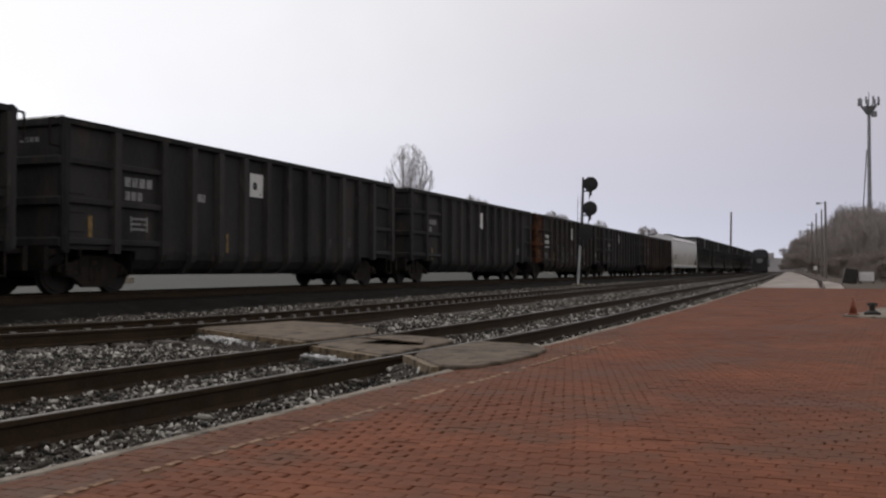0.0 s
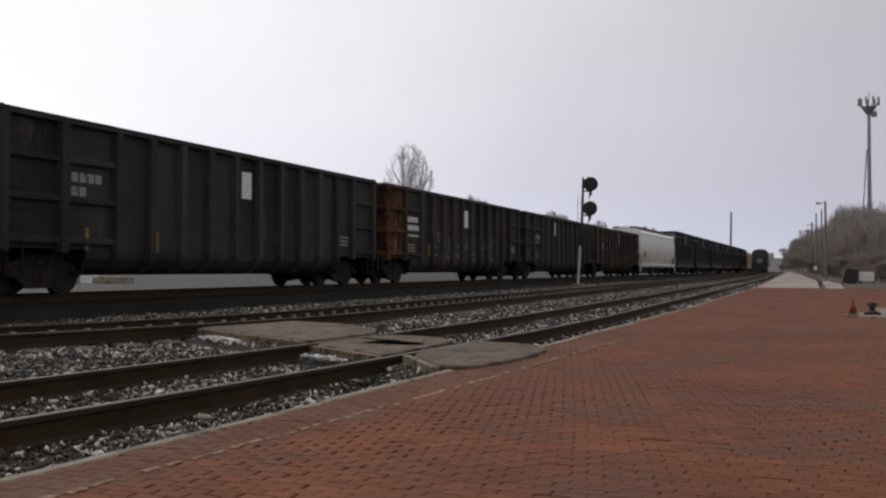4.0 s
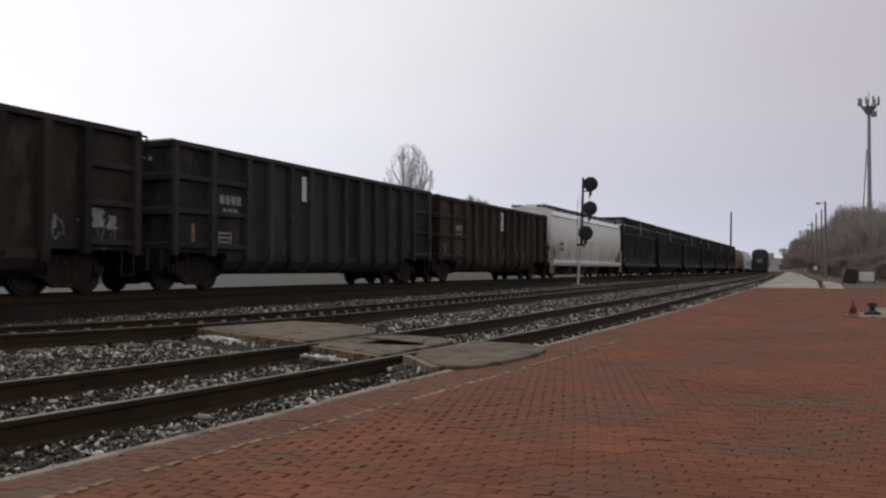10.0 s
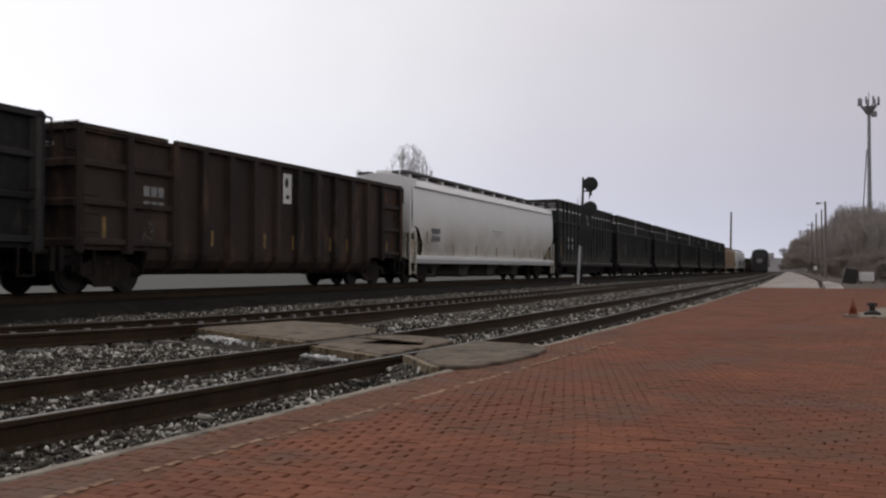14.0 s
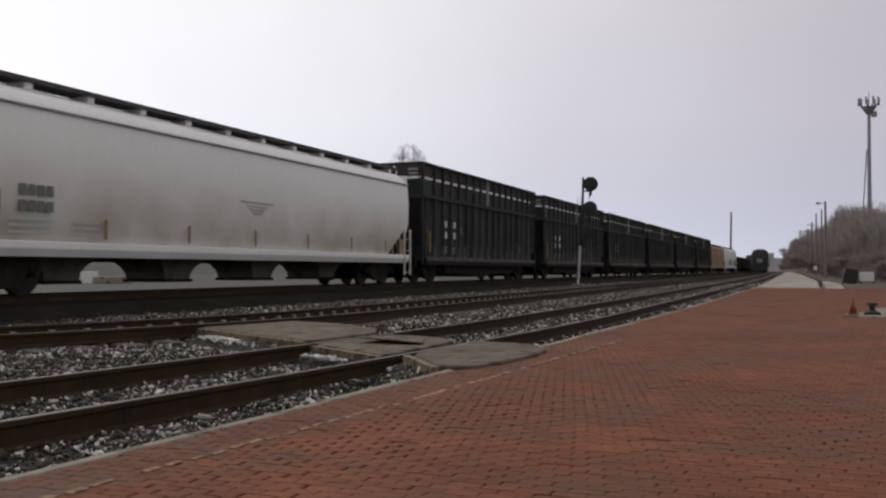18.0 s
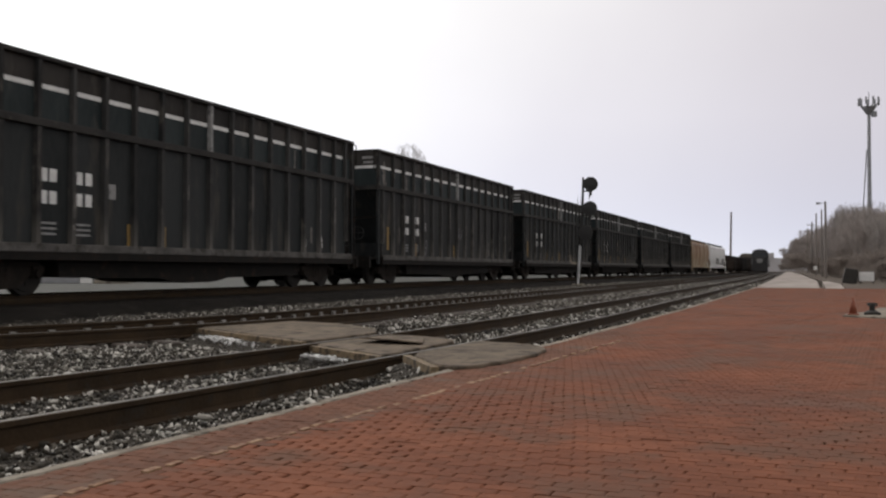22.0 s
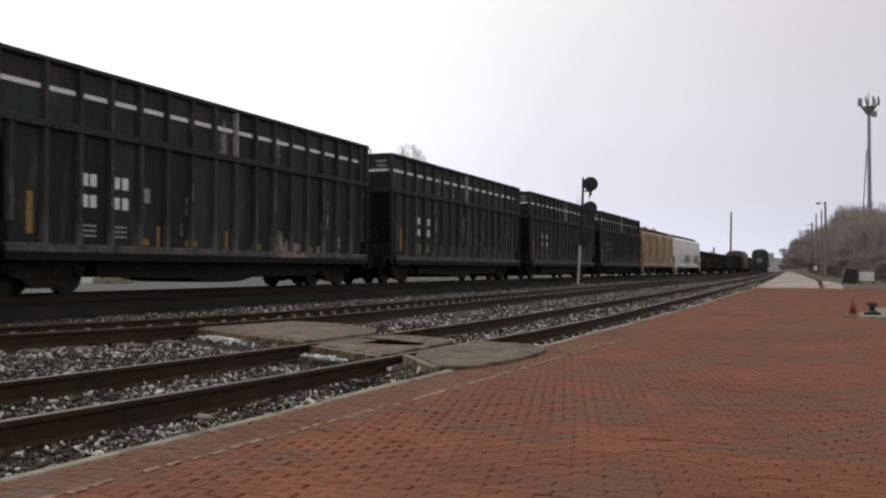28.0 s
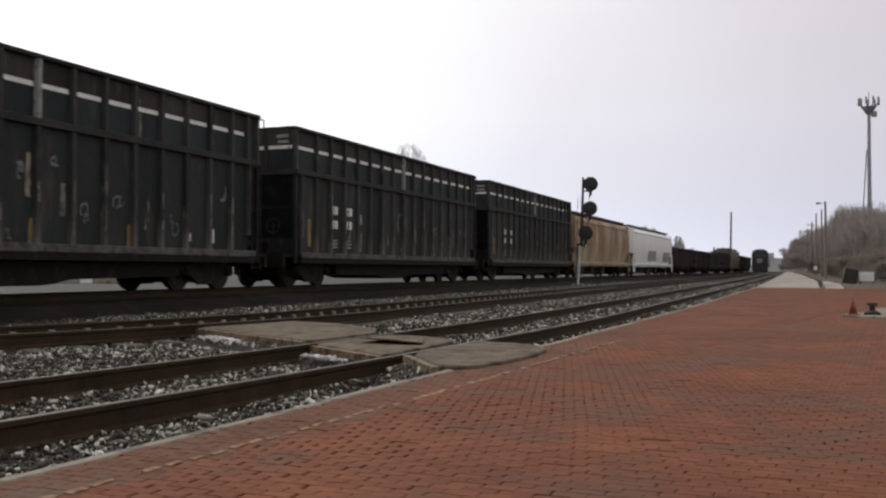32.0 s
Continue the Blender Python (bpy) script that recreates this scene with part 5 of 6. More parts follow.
utility_pole(2.1, 151.2, 9.8, arm=False, r=0.14)
utility_pole(1.9, 194.0, 10.6, r=0.2)
utility_pole(1.4, 258.1, 12.0, r=0.2)
utility_pole(-18.9, 271.8, 17.5, lean=0.35, arm=False, label="tall bare wooden pole behind the train", r=0.34)
utility_pole(-23.0, 268.0, 7.6, arm=False, label="short bare post behind the train", r=0.3)


def cell_tower():
    t = thing("cell_tower", "slender grey phone mast with antenna crown above the wood", "phone mast", at=pose(11.8, 187.0, -0.6))
    bm = BM()
    tube(bm, (0, 0, 0), (0, 0, 31.6), 0.44, 0.27, n=16)
    part("mast", bm, M_GALV, t)
    bm = BM()
    tube(bm, (0, 0, 30.0), (0, 0, 31.5), 0.40, 1.35, n=12)
    tube(bm, (0.9, 0, 29.6), (0.9, 0, 30.6), 0.5, n=10)
    part("antenna_mount", bm, M_GALV, t)
    for k in range(9):
        a = k * math.tau / 9 + 0.2
        x, y = math.cos(a) * 1.75, math.sin(a) * 1.75
        bm = BM()
        box(bm, x - 0.15, x + 0.15, y - 0.11, y + 0.11, 31.75, 33.2)
        tube(bm, (x * 0.5, y * 0.5, 31.0), (x, y, 32.2), 0.10, n=6)
        part("antenna_panel", bm, M_GALV, t, bevel=0.04)
    bm = BM()
    tube(bm, (0, 0, 31.4), (0, 0, 34.3), 0.09, 0.05, n=8)
    part("lightning_rod", bm, M_GALV, t)
    bm = BM()
    tube(bm, (-0.4, 0, 23.5), (-1.5, 0, 6.0), 0.12, n=6)
    part("guy_wire", bm, M_GALV, t)
    return t


cell_tower()


# ---- bare winter trees ----
def bare_tree(name, label, seed, height, spread, material, depth=5, twig=0.012, trunk=0.16, start=0.28, category="bare tree", up=0.3, forks=3):
    rr = random.Random(seed)
    trunk_bm, crown_bm = BM(), BM()

    def grow(p, d, length, r, level):
        bm = trunk_bm if level == 0 else crown_bm
        steps = 3 if level < 3 else 2
        q = p
        for k in range(steps):
            d = (d + Vector((rr.uniform(-0.18, 0.18), rr.uniform(-0.18, 0.18), rr.uniform(-0.02, 0.14)))).normalized()
            e = q + d * (length / steps)
            r2 = max(twig, r * (0.86 if level else 0.8))
            tube(bm, q, e, max(twig, r), r2, n=6 if level < 2 else 4 if level < 3 else 3)
            q, r = e, r2
            if level and level < depth and rr.random() < 0.75:
                side = Vector((rr.uniform(-1, 1), rr.uniform(-1, 1), rr.uniform(0.0, 0.6))).normalized()
                grow(q, (d * 0.7 + side * spread).normalized(), length * rr.uniform(0.45, 0.7), r * 0.55, level + 1)
        if level < depth:
            for k in range(forks if level else forks + 2):
                a = rr.uniform(0, math.tau)
                side = Vector((math.cos(a), math.sin(a), up))
                grow(q, (d * 0.75 + side * spread).normalized(), length * rr.uniform(0.55, 0.8) if level else height * rr.uniform(0.22, 0.34), r * 0.62, level + 1)

    grow(Vector((0, 0, 0)), Vector((0, 0, 1)), height * start, trunk, 0)
    t = thing(name, label, category, "bare trees")
    part("trunk", trunk_bm, material, t)
    part("crown", crown_bm, material, t, "bare twiggy crown")
    return t


def plant(t, x, y, turn=0, size=1.0, z=-0.65):
    t.matrix_basis = pose(x, y, z, 0, 0, turn) @ Matrix.Scale(size, 4)
    return t


def replant(t, x, y, turn=0, size=1.0, z=-0.65):
    c = copy_thing(t, pose(x, y, z, 0, 0, turn))
    c.scale = (size, size, size)
    return c


def fan_tree(name, label, seed, height, radius, material, limbs=10, twig=0.02, trunk=0.22, foot=0.16, droop=0.55):
    """A leafless tree whose limbs rise side by side to a rounded crown full of fine twigs."""
    rr = random.Random(seed)
    trunk_bm, crown_bm = BM(), BM()
    base = height * foot
    tube(trunk_bm, (0, 0, 0), (0, 0, base * 0.5), trunk * 1.25, trunk * 1.02, n=8)
    tube(trunk_bm, (0, 0, base * 0.5), (0.02, 0.01, base), trunk * 1.02, trunk * 0.9, n=8)

    def inside(p):
        w = math.hypot(p.x, p.y) / radius
        return w < 1 and p.z < base + (height - base) * math.sqrt(max(0.0, 1 - droop * w * w))

    def twigs(p, way, length, r, level):
        q = p
        for k in range(2):
            way = (way + Vector((rr.uniform(-0.2, 0.2), rr.uniform(-0.2, 0.2), rr.uniform(0.0, 0.25)))).normalized()
            e = q + way * length * 0.5
            if not inside(e):
                return
            tube(crown_bm, q, e, max(twig, r), max(twig, r * 0.75), n=3)
            q, r = e, r * 0.75
            if level:
                for j in range(2):
                    side = Vector((rr.uniform(-1, 1), rr.uniform(-1, 1), rr.uniform(-0.1, 0.8)))
                    twigs(q, (way + side * 0.7).normalized(), length * rr.uniform(0.5, 0.8), r * 0.6, level - 1)

    for i in range(limbs):
        a = (i + rr.uniform(-0.3, 0.3)) * math.tau * 0.618
        w = math.sqrt((i + 0.4) / limbs) * 0.93
        end = Vector((math.cos(a) * radius * w, math.sin(a) * radius * w, base + (height - base) * math.sqrt(1 - droop * w * w) * rr.uniform(0.9, 0.99)))
        bend = Vector((end.x * 0.55, end.y * 0.55, base + (end.z - base) * 0.36))
        start = Vector((0, 0, base * rr.uniform(0.7, 1.0)))
        pts = [start * (1 - f) ** 2 + bend * 2 * f * (1 - f) + end * f * f for f in np.linspace(0, 1, 9)]
        pts = [v + Vector((rr.uniform(-1, 1), rr.uniform(-1, 1), 0)) * radius * 0.02 for v in pts]
        r = trunk * rr.uniform(0.42, 0.62)
        for k, (v, e) in enumerate(zip(pts, pts[1:])):
            tube(crown_bm, v, e, max(twig, r), max(twig, r * 0.8), n=5)
            r *= 0.8
            if k >= 2:
                for j in range(2):
                    side = Vector((rr.uniform(-1, 1), rr.uniform(-1, 1), rr.uniform(-0.1, 0.5)))
                    twigs(e, ((e - v).normalized() * 0.8 + side * 0.75).normalized(), height * rr.uniform(0.07, 0.13), r * 0.5, 2)
    t = thing(name, label, "bare tree", "bare trees")
    part("trunk", trunk_bm, material, t)
    part("crown", crown_bm, material, t, "bare twiggy crown")
    return t


lone = fan_tree("bare_tree", "pale leafless tree standing beyond the train", 5, 17.9, 3.5, M_PALEBARK, limbs=14, twig=0.013, trunk=0.26, droop=0.5)
plant(lone, -48.05, 110.2)
wood_a = bare_tree("bare_tree", "brown leafless tree at the wood's edge", 11, 10.0, 0.45, M_BARK, depth=5, twig=0.02, trunk=0.16, start=0.2, up=1.1)
wood_b = bare_tree("bare_tree", "brown leafless tree at the wood's edge", 23, 11.0, 0.40, M_BARK, depth=5, twig=0.02, trunk=0.17, start=0.24, up=1.3)
wood_c = bare_tree("bare_shrub", "tangled leafless shrub under the wood", 31, 5.5, 0.8, M_BRUSH, depth=5, twig=0.018, trunk=0.07, start=0.08, category="shrub", up=0.5)
plant(wood_a, 7.5, 84, 0, 0.5)
plant(wood_b, 10.5, 92, 0, 0.5)
plant(wood_c, 5.4, 72, 0, 0.6)
fan_a = fan_tree("bare_tree", "tall grey leafless tree rising above the wood", 41, 10.0, 2.9, M_PALEBARK, limbs=10, twig=0.013, trunk=0.17)
fan_b = fan_tree("bare_tree", "tall grey leafless tree rising above the wood", 47, 10.0, 3.4, M_BARK, limbs=10, twig=0.013, trunk=0.16)
rr = random.Random(5)


def wood_top(x, y, wide):
    """How high the wood reaches at a place: it stands lower towards its far end, with a dip between its two halves."""
    ahead = y * 0.931 - x * 0.365
    side = (x * 0.931 + y * 0.365 - wide) / ahead
    rise = float(np.interp(side, [0.366, 0.371, 0.376, 0.384, 0.390, 0.394, 0.4045, 0.417, 0.429, 0.442, 0.48], [0.0, 0.010, 0.025, 0.031, 0.031, 0.028, 0.039, 0.053, 0.071, 0.076, 0.075]))
    return ahead * rise + 1.2


# grey crowns above, brown brushwood below them
for k in range(34):
    y = 78 + rr.random() ** 0.9 * 150
    x = 4.9 + rr.uniform(0, 1) * (3 + 9 * rr.random()) - 3.0 * max(0.0, (y - 160) / 70)
    size = max(0.2, wood_top(x, y, 1.6) / 10.0) * rr.uniform(0.82, 1.03)
    replant(rr.choice((fan_a, fan_b)), x, y, rr.uniform(0, 360), size)
plant(fan_a, 9.4, 104, 0, wood_top(9.4, 104, 1.6) / 10.2)
plant(fan_b, 7.2, 88, 0, wood_top(7.2, 88, 1.6) / 10.4)
for k in range(12):
    x, y = rr.uniform(9, 19), rr.uniform(95, 150)
    replant(rr.choice((fan_a, fan_b)), x, y, rr.uniform(0, 360), wood_top(x, y, 1.6) / 10.0 * rr.uniform(0.85, 1.0))
for k in range(26):
    f = rr.random() ** 0.8
    y = 84 + f * 180
    x = 5.2 + rr.uniform(0, 1) * (4 + 10 * rr.random()) - 3.4 * max(0.0, f - 0.5)
    t = rr.choice((wood_a, wood_b))
    replant(t, x, y, rr.uniform(0, 360), max(0.15, wood_top(x, y, 2.2) / 11.5) * rr.uniform(0.5, 0.8))
for k in range(96):
    f = rr.random()
    y = 64 + f * 210
    x = 4.4 + rr.uniform(0, 7) - 3.6 * max(0.0, f - 0.5)
    replant(wood_c, x + 0.3, y, rr.uniform(0, 360), max(0.15, wood_top(x, y, 2.0) / 6.0) * rr.uniform(0.30, 0.55))
for k in range(46):
    y = 66 + rr.random() ** 1.3 * 170
    x = 3.1 + rr.uniform(0, 2.0) - 2.6 * max(0.0, (y - 150) / 90)
    replant(wood_c, x + 0.3, y, rr.uniform(0, 360), rr.uniform(0.16, 0.42) * (0.7 + y / 160))
# the far clump at the end of the road
for k in range(30):
    y = 432 + rr.uniform(0, 45)
    x = -0.0175 * y + rr.uniform(0, 1) * 17
    replant(rr.choice((wood_a, wood_b)), x, y, rr.uniform(0, 360), max(0.2, wood_top(x, y, 1.2) / 11.5) * rr.uniform(0.85, 1.05))
for k in range(14):
    replant(wood_c, rr.uniform(-9.5, -1.5), 424 + rr.uniform(0, 14), rr.uniform(0, 360), rr.uniform(0.55, 1.0))
for k in range(44):
    y = 245 + rr.uniform(0, 170)
    x = -0.4 - (y - 255) * 0.020 + rr.uniform(0, 1) ** 1.4 * 11
    replant(wood_c, x, y, rr.uniform(0, 360), max(0.15, wood_top(x, y, 1.5) / 6.0) * rr.uniform(0.5, 0.85))
round_tree = fan_tree("bare_tree", "distant rounded grey leafless tree", 61, 14.0, 2.7, M_BARK, limbs=10, twig=0.03, trunk=0.2, foot=0.3, droop=0.7)
plant(round_tree, -53.6, 150.9, 0, 1.03)
for x, y, s in ((-52.0, 152.0, 0.97), (-51, 195.0, 1.02), (-48.9, 196.5, 0.98), (-47.0, 228.3, 0.99), (-41.6, 262, 0.99), (-39.5, 264, 0.95), (-36.8, 300, 0.88), (-33, 305, 0.6), (-28, 318, 0.55)):
    replant(round_tree, x, y, x * 31 % 360, s)


# ---- standing locomotive far along the line ----
def locomotive():
    c = thing("locomotive", "dark diesel locomotive standing far down the line", "locomotive", at=pose(-7.55, 186.5, 0.0, 0, 0, 0.8))
    bm = BM()
    box(bm, -1.5, 1.5, 0.0, 20, 1.25, 1.55)
    box(bm, -1.2, 1.2, 5.5, 12, 0.5, 1.25)
    part("underframe", bm, M_LOCO, c, bevel=0.03)
    bm = BM()
    prism(bm, [(-0.95, 1.55), (-0.95, 2.75), (-0.75, 3.0), (0.75, 3.0), (0.95, 2.75), (0.95, 1.55)], 0.9, 2.4, "y")
    part("nose", bm, M_LOCO, c, bevel=0.03)
    bm = BM()
    prism(bm, [(-1.5, 1.55), (-1.55, 3.7), (-1.35, 4.2), (-0.8, 4.52), (0, 4.6), (0.8, 4.52), (1.35, 4.2), (1.55, 3.7), (1.5, 1.55)], 2.4, 5.0, "y")
    cab = part("cab", bm, M_LOCO, c)
    for x0, x1 in ((-1.35, -0.75), (-0.65, -0.05), (0.05, 0.65), (0.75, 1.35)):
        bm = BM()
        box(bm, x0, x1, 2.37, 2.395, 3.25, 3.85)
        part("window", bm, M_GLASS, cab)
    bm = BM()
    box(bm, 1.52, 1.56, 3.0, 4.6, 2.8, 3.6)
    part("side_window", bm, M_GLASS, cab)
    bm = BM()
    prism(bm, [(-1.1, 1.55), (-1.1, 4.0), (-0.8, 4.45), (0.8, 4.45), (1.1, 4.0), (1.1, 1.55)], 5.0, 19.2, "y")
    part("long_hood", bm, M_LOCO, c)
    bm = BM()
    box(bm, -0.55, 0.55, 0.84, 0.90, 1.9, 2.7)
    part("number_panel", bm, M_GREYMARK, c, "pale front marking panel")
    for x in (-0.5, 0.5):
        bm = BM()
        tube(bm, (x, 0.0, 1.9), (x, 0.9, 1.9), 0.12, n=10)
        part("headlight", bm, M_GLASS, c)
    bm = BM()
    prism(bm, [(-1.5, 0.3), (1.5, 0.3), (1.5, 1.25), (-1.5, 1.25)], -0.1, 0.1, "y")
    part("pilot", bm, M_LOCO, c)
    for x in (-1.45, 1.45):
        bm = BM()
        for y in np.arange(0.1, 19.5, 1.6):
            tube(bm, (x, y, 1.55), (x, y, 2.6), 0.025, n=5)
        tube(bm, (x, 0.1, 2.6), (x, 19.3, 2.6), 0.025, n=5)
        part("handrail", bm, M_GALV, c)
    trucks(c, (3.0, 16.5), False)
    return c


locomotive()
bm = BM()
box(bm, -27.5, -11.5, 690, 700, -0.6, 9.0)
box(bm, -24, -18.5, 689, 701, 9.0, 12.5)
hazy = thing("far_building", "pale hazy building at the end of the line", "building")
part("wall", bm, M_HAZE, hazy)

# ---- beyond the train: low white blocks on the lot ----
def block(ax, ay, bx, by, top, material, label):
    bm = BM()
    dx, dy = bx - ax, by - ay
    d = math.hypot(dx, dy)
    nx, ny = -dy / d, dx / d
    prism(bm, [(ax, ay), (bx, by), (bx + nx, by + ny), (ax + nx, ay + ny)], -0.41, top, "z")
    solid("concrete_block", bm, material, label, "concrete block", bevel=0.03, group="blocks on the lot")


block(-47.8, 44.6, -46.95, 44.95, 0.34, M_WHITE, "low white concrete block on the gravel lot")
block(-46.9, 44.97, -43.3, 46.38, 0.30, M_GALV, "long grey concrete block on the gravel lot")
block(-43.25, 46.4, -42.5, 46.7, 0.36, M_WHITE, "low white concrete block on the gravel lot")
block(-42.4, 46.75, -40.3, 47.55, 0.02, M_KERB, "low flat stone block on the gravel lot")


# ---- small things on the platform's far side ----
def traffic_cone(x, y):
    c = thing("traffic_cone", "small faded orange traffic cone on the bricks", "traffic cone", at=pose(x, y, PAVE + 0.03))
    bm = BM()
    box(bm, -0.10, 0.10, -0.10, 0.10, 0, 0.025)
    part("base", bm, M_CONE, c, bevel=0.01)
    bm = BM()
    tube(bm, (0, 0, 0.025), (0, 0, 0.29), 0.068, 0.018, n=18)
    part("body", bm, M_CONE, c, smooth=True)


bm = BM()
prism(bm, [(0.66, 17.55), (1.28, 17.15), (2.6, 17.3), (3.2, 21), (1.5, 21.4), (1.15, 19.0), (0.80, 18.5)], -0.3, PAVE + 0.03, "z")
solid("concrete_pad", bm, M_KERB, "pale concrete pad set in the bricks", "concrete pad", bevel=0.02)
traffic_cone(0.84, 17.75)


def stand(x, y):
    c = thing("valve_stand", "squat black cast-iron valve stand on the pad", "valve", at=pose(x, y, PAVE + 0.03) @ Matrix.Scale(0.78, 4))
    bm = BM()
    box(bm, -0.17, 0.17, -0.14, 0.14, 0, 0.05)
    tube(bm, (0, 0, 0.05), (0, 0, 0.10), 0.16, 0.09, n=16)
    part("base", bm, M_IRON, c)
    bm = BM()
    tube(bm, (0, 0, 0.10), (0, 0, 0.20), 0.06, n=14)
    part("stem", bm, M_IRON, c)
    bm = BM()
    tube(bm, (0, 0, 0.19), (0, 0, 0.27), 0.10, 0.085, n=16)
    tube(bm, (-0.11, 0, 0.235), (0.11, 0, 0.235), 0.03, n=8)
    part("cap", bm, M_IRON, c)


stand(1.16, 17.95)


def cart(x, y):
    c = thing("utility_trailer", "parked dark trailer with a plain white panel", "trailer", at=pose(x, y, PAVE))
    bm = BM()
    prism(bm, [(-0.95, 0.05), (-0.15, -0.02), (-0.05, 0.85), (-0.75, 0.95)], -0.5, 0.5, "y")
    part("body", bm, M_IRON, c, "black tilted box", bevel=0.03)
    bm = BM()
    box(bm, 0.0, 0.84, -0.05, 0.05, 0.14, 0.70)
    part("panel", bm, M_WHITE, c, "plain white panel", bevel=0.015)
    for py in (-0.52, 0.52):
        bm = BM()
        tube(bm, (-0.5, py - 0.05, 0.14), (-0.5, py + 0.05, 0.14), 0.15, n=14)
        part("wheel", bm, M_IRON, c)
    for px in (0.1, 0.8):
        bm = BM()
        box(bm, px - 0.03, px + 0.03, 0.06, 0.1, -0.02, 0.5)
        part("leg", bm, M_IRON, c)


cart(3.22, 61.0)


def marker(x, y):
    c = thing("marker_sign", "small plain white marker board on a post", "sign", at=pose(x, y, -0.32))
    bm = BM()
    box(bm, -0.04, 0.04, -0.03, 0.03, 0, 1.25)
    part("post", bm, M_POLE, c)
    bm = BM()
    box(bm, -0.19, 0.19, -0.06, -0.035, 0.88, 1.30)
    part("board", bm, M_WHITE, c, "plain white board", bevel=0.008)


marker(1.42, 110.0)


# ---- loose ballast stones ----
def stone_field(name, label, spots, sizes, material, seed, flat=1.0):
    """Many small angular stones joined in one mesh."""
    g = np.random.default_rng(seed)
    n = len(spots)
    p = (1 + 5 ** 0.5) / 2
    base = np.array([(-1, p, 0), (1, p, 0), (-1, -p, 0), (1, -p, 0), (0, -1, p), (0, 1, p), (0, -1, -p), (0, 1, -p), (p, 0, -1), (p, 0, 1), (-p, 0, -1), (-p, 0, 1)]) / 1.9
    faces = np.array([(0, 11, 5), (0, 5, 1), (0, 1, 7), (0, 7, 10), (0, 10, 11), (1, 5, 9), (5, 11, 4), (11, 10, 2), (10, 7, 6), (7, 1, 8), (3, 9, 4), (3, 4, 2), (3, 2, 6), (3, 6, 8), (3, 8, 9), (4, 9, 5), (2, 4, 11), (6, 2, 10), (8, 6, 7), (9, 8, 1)])
    kinds = []
    for k in range(24):
        v = base * g.uniform(0.40, 1.25, (12, 1)) * g.uniform(0.45, 1.25, (1, 3)) * np.array([[g.uniform(0.8, 1.7), 0.85, 0.8]])
        q = Euler(g.uniform(0, 6.28, 3)).to_matrix()
        kinds.append(v @ np.array(q).T)
    kinds = np.array(kinds)
    v = kinds[g.integers(0, 24, n)] * sizes[:, None, None]
    a = g.uniform(0, 6.28, n)
    c, s = np.cos(a)[:, None], np.sin(a)[:, None]
    x, y = v[:, :, 0] * c - v[:, :, 1] * s, v[:, :, 0] * s + v[:, :, 1] * c
    out = np.stack([x + spots[:, :1], y + spots[:, 1:2], v[:, :, 2] * 0.8 * flat + spots[:, 2:3]], -1).reshape(-1, 3)
    f = (faces[None] + (np.arange(n) * 12)[:, None, None]).reshape(-1)
    me = bpy.data.meshes.new(name)
    me.vertices.add(len(out))
    me.vertices.foreach_set("co", out.astype(np.float32).ravel())
    me.loops.add(len(f))
    me.loops.foreach_set("vertex_index", f.astype(np.int32))
    me.polygons.add(len(f) // 3)
    me.polygons.foreach_set("loop_start", np.arange(0, len(f), 3, dtype=np.int32))
    me.update(calc_edges=True)
    me.materials.append(material)
    return tagged(new(name, me), label, "ballast", kind="stuff")


gen = np.random.default_rng(8)


def scatter(y0, y1, per_metre, x_far):
    """Places on the stony bed between the platform and x_far, off the rails, the panels and outside the wedge before the lens."""
    n = int((y1 - y0) * (-2.0 - x_far) * per_metre)
    y = gen.uniform(y0, y1, n)
    x = gen.uniform(x_far, -1.8, n)
    e = np.interp(y, [-6, 2.7, 4.9, 7, 12, 19, 46, 60], [-3.2, -2.93, -2.80, -2.72, -2.56, -2.34, -2.0, -1.95])
    ok = (x < e - 0.05) & (x > -0.86 * (y * 0.93 - x * 0.365) - 0.5)
    t1 = np.where(y > 2, -3.95 - 0.004 * np.maximum(0, 18 - y) ** 2, -5)
    t2 = np.where(y > 6, -8.05 - 0.03 * np.maximum(0, 15 - y) ** 2, -10.5)
    for t in (t1, t2):
        for sd in (-0.752, 0.752):
            ok &= np.abs(x - t - sd) > 0.085
    low = -0.66 * (x + 2.66) + 6.87
    ok &= ~((y > low - 0.1) & (y < low + 2.0 - 0.3) & (x > -7.7) & (x < -2.4))
    z = -0.405 + 0.02 * np.sin(x * 1.9) * np.cos(y * 1.3) + gen.uniform(-0.02, 0.02, n)
    z = np.where((np.abs(x - t1) < 0.7) | (np.abs(x - t2) < 0.7), z - 0.012, z)
    return np.stack([x, y, z], -1)[ok]


near = scatter(2.0, 9.0, 860, -9.5)
stone_field("ballast_stones", "loose angular grey ballast stones, some pale, the whitest standing for glints", near, gen.gamma(2.6, 0.0048, len(near)) + 0.006, M_STONE, 1)
mid = scatter(9.0, 22.0, 280, -12.5)
stone_field("ballast_stones", "loose grey ballast stones between the tracks", mid, gen.gamma(2.6, 0.0056, len(mid)) + 0.008, M_STONE, 2)
flakes = np.concatenate([scatter(2.0, 7.5, 9, -7.5), scatter(7.5, 13.0, 5, -9.5)])
flakes[:, 2] += 0.012
stone_field("stone_flakes", "scattered flat pale limestone flakes on the ballast", flakes, gen.gamma(5.0, 0.0055, len(flakes)) + 0.012, M_FLAKE, 9, flat=0.45)
farther = scatter(22.0, 70.0, 100, -12.5)
stone_field("ballast_stones", "grey ballast stones farther along the tracks", farther, gen.gamma(4.0, 0.007, len(farther)) + 0.016, M_DULLSTONE, 3)


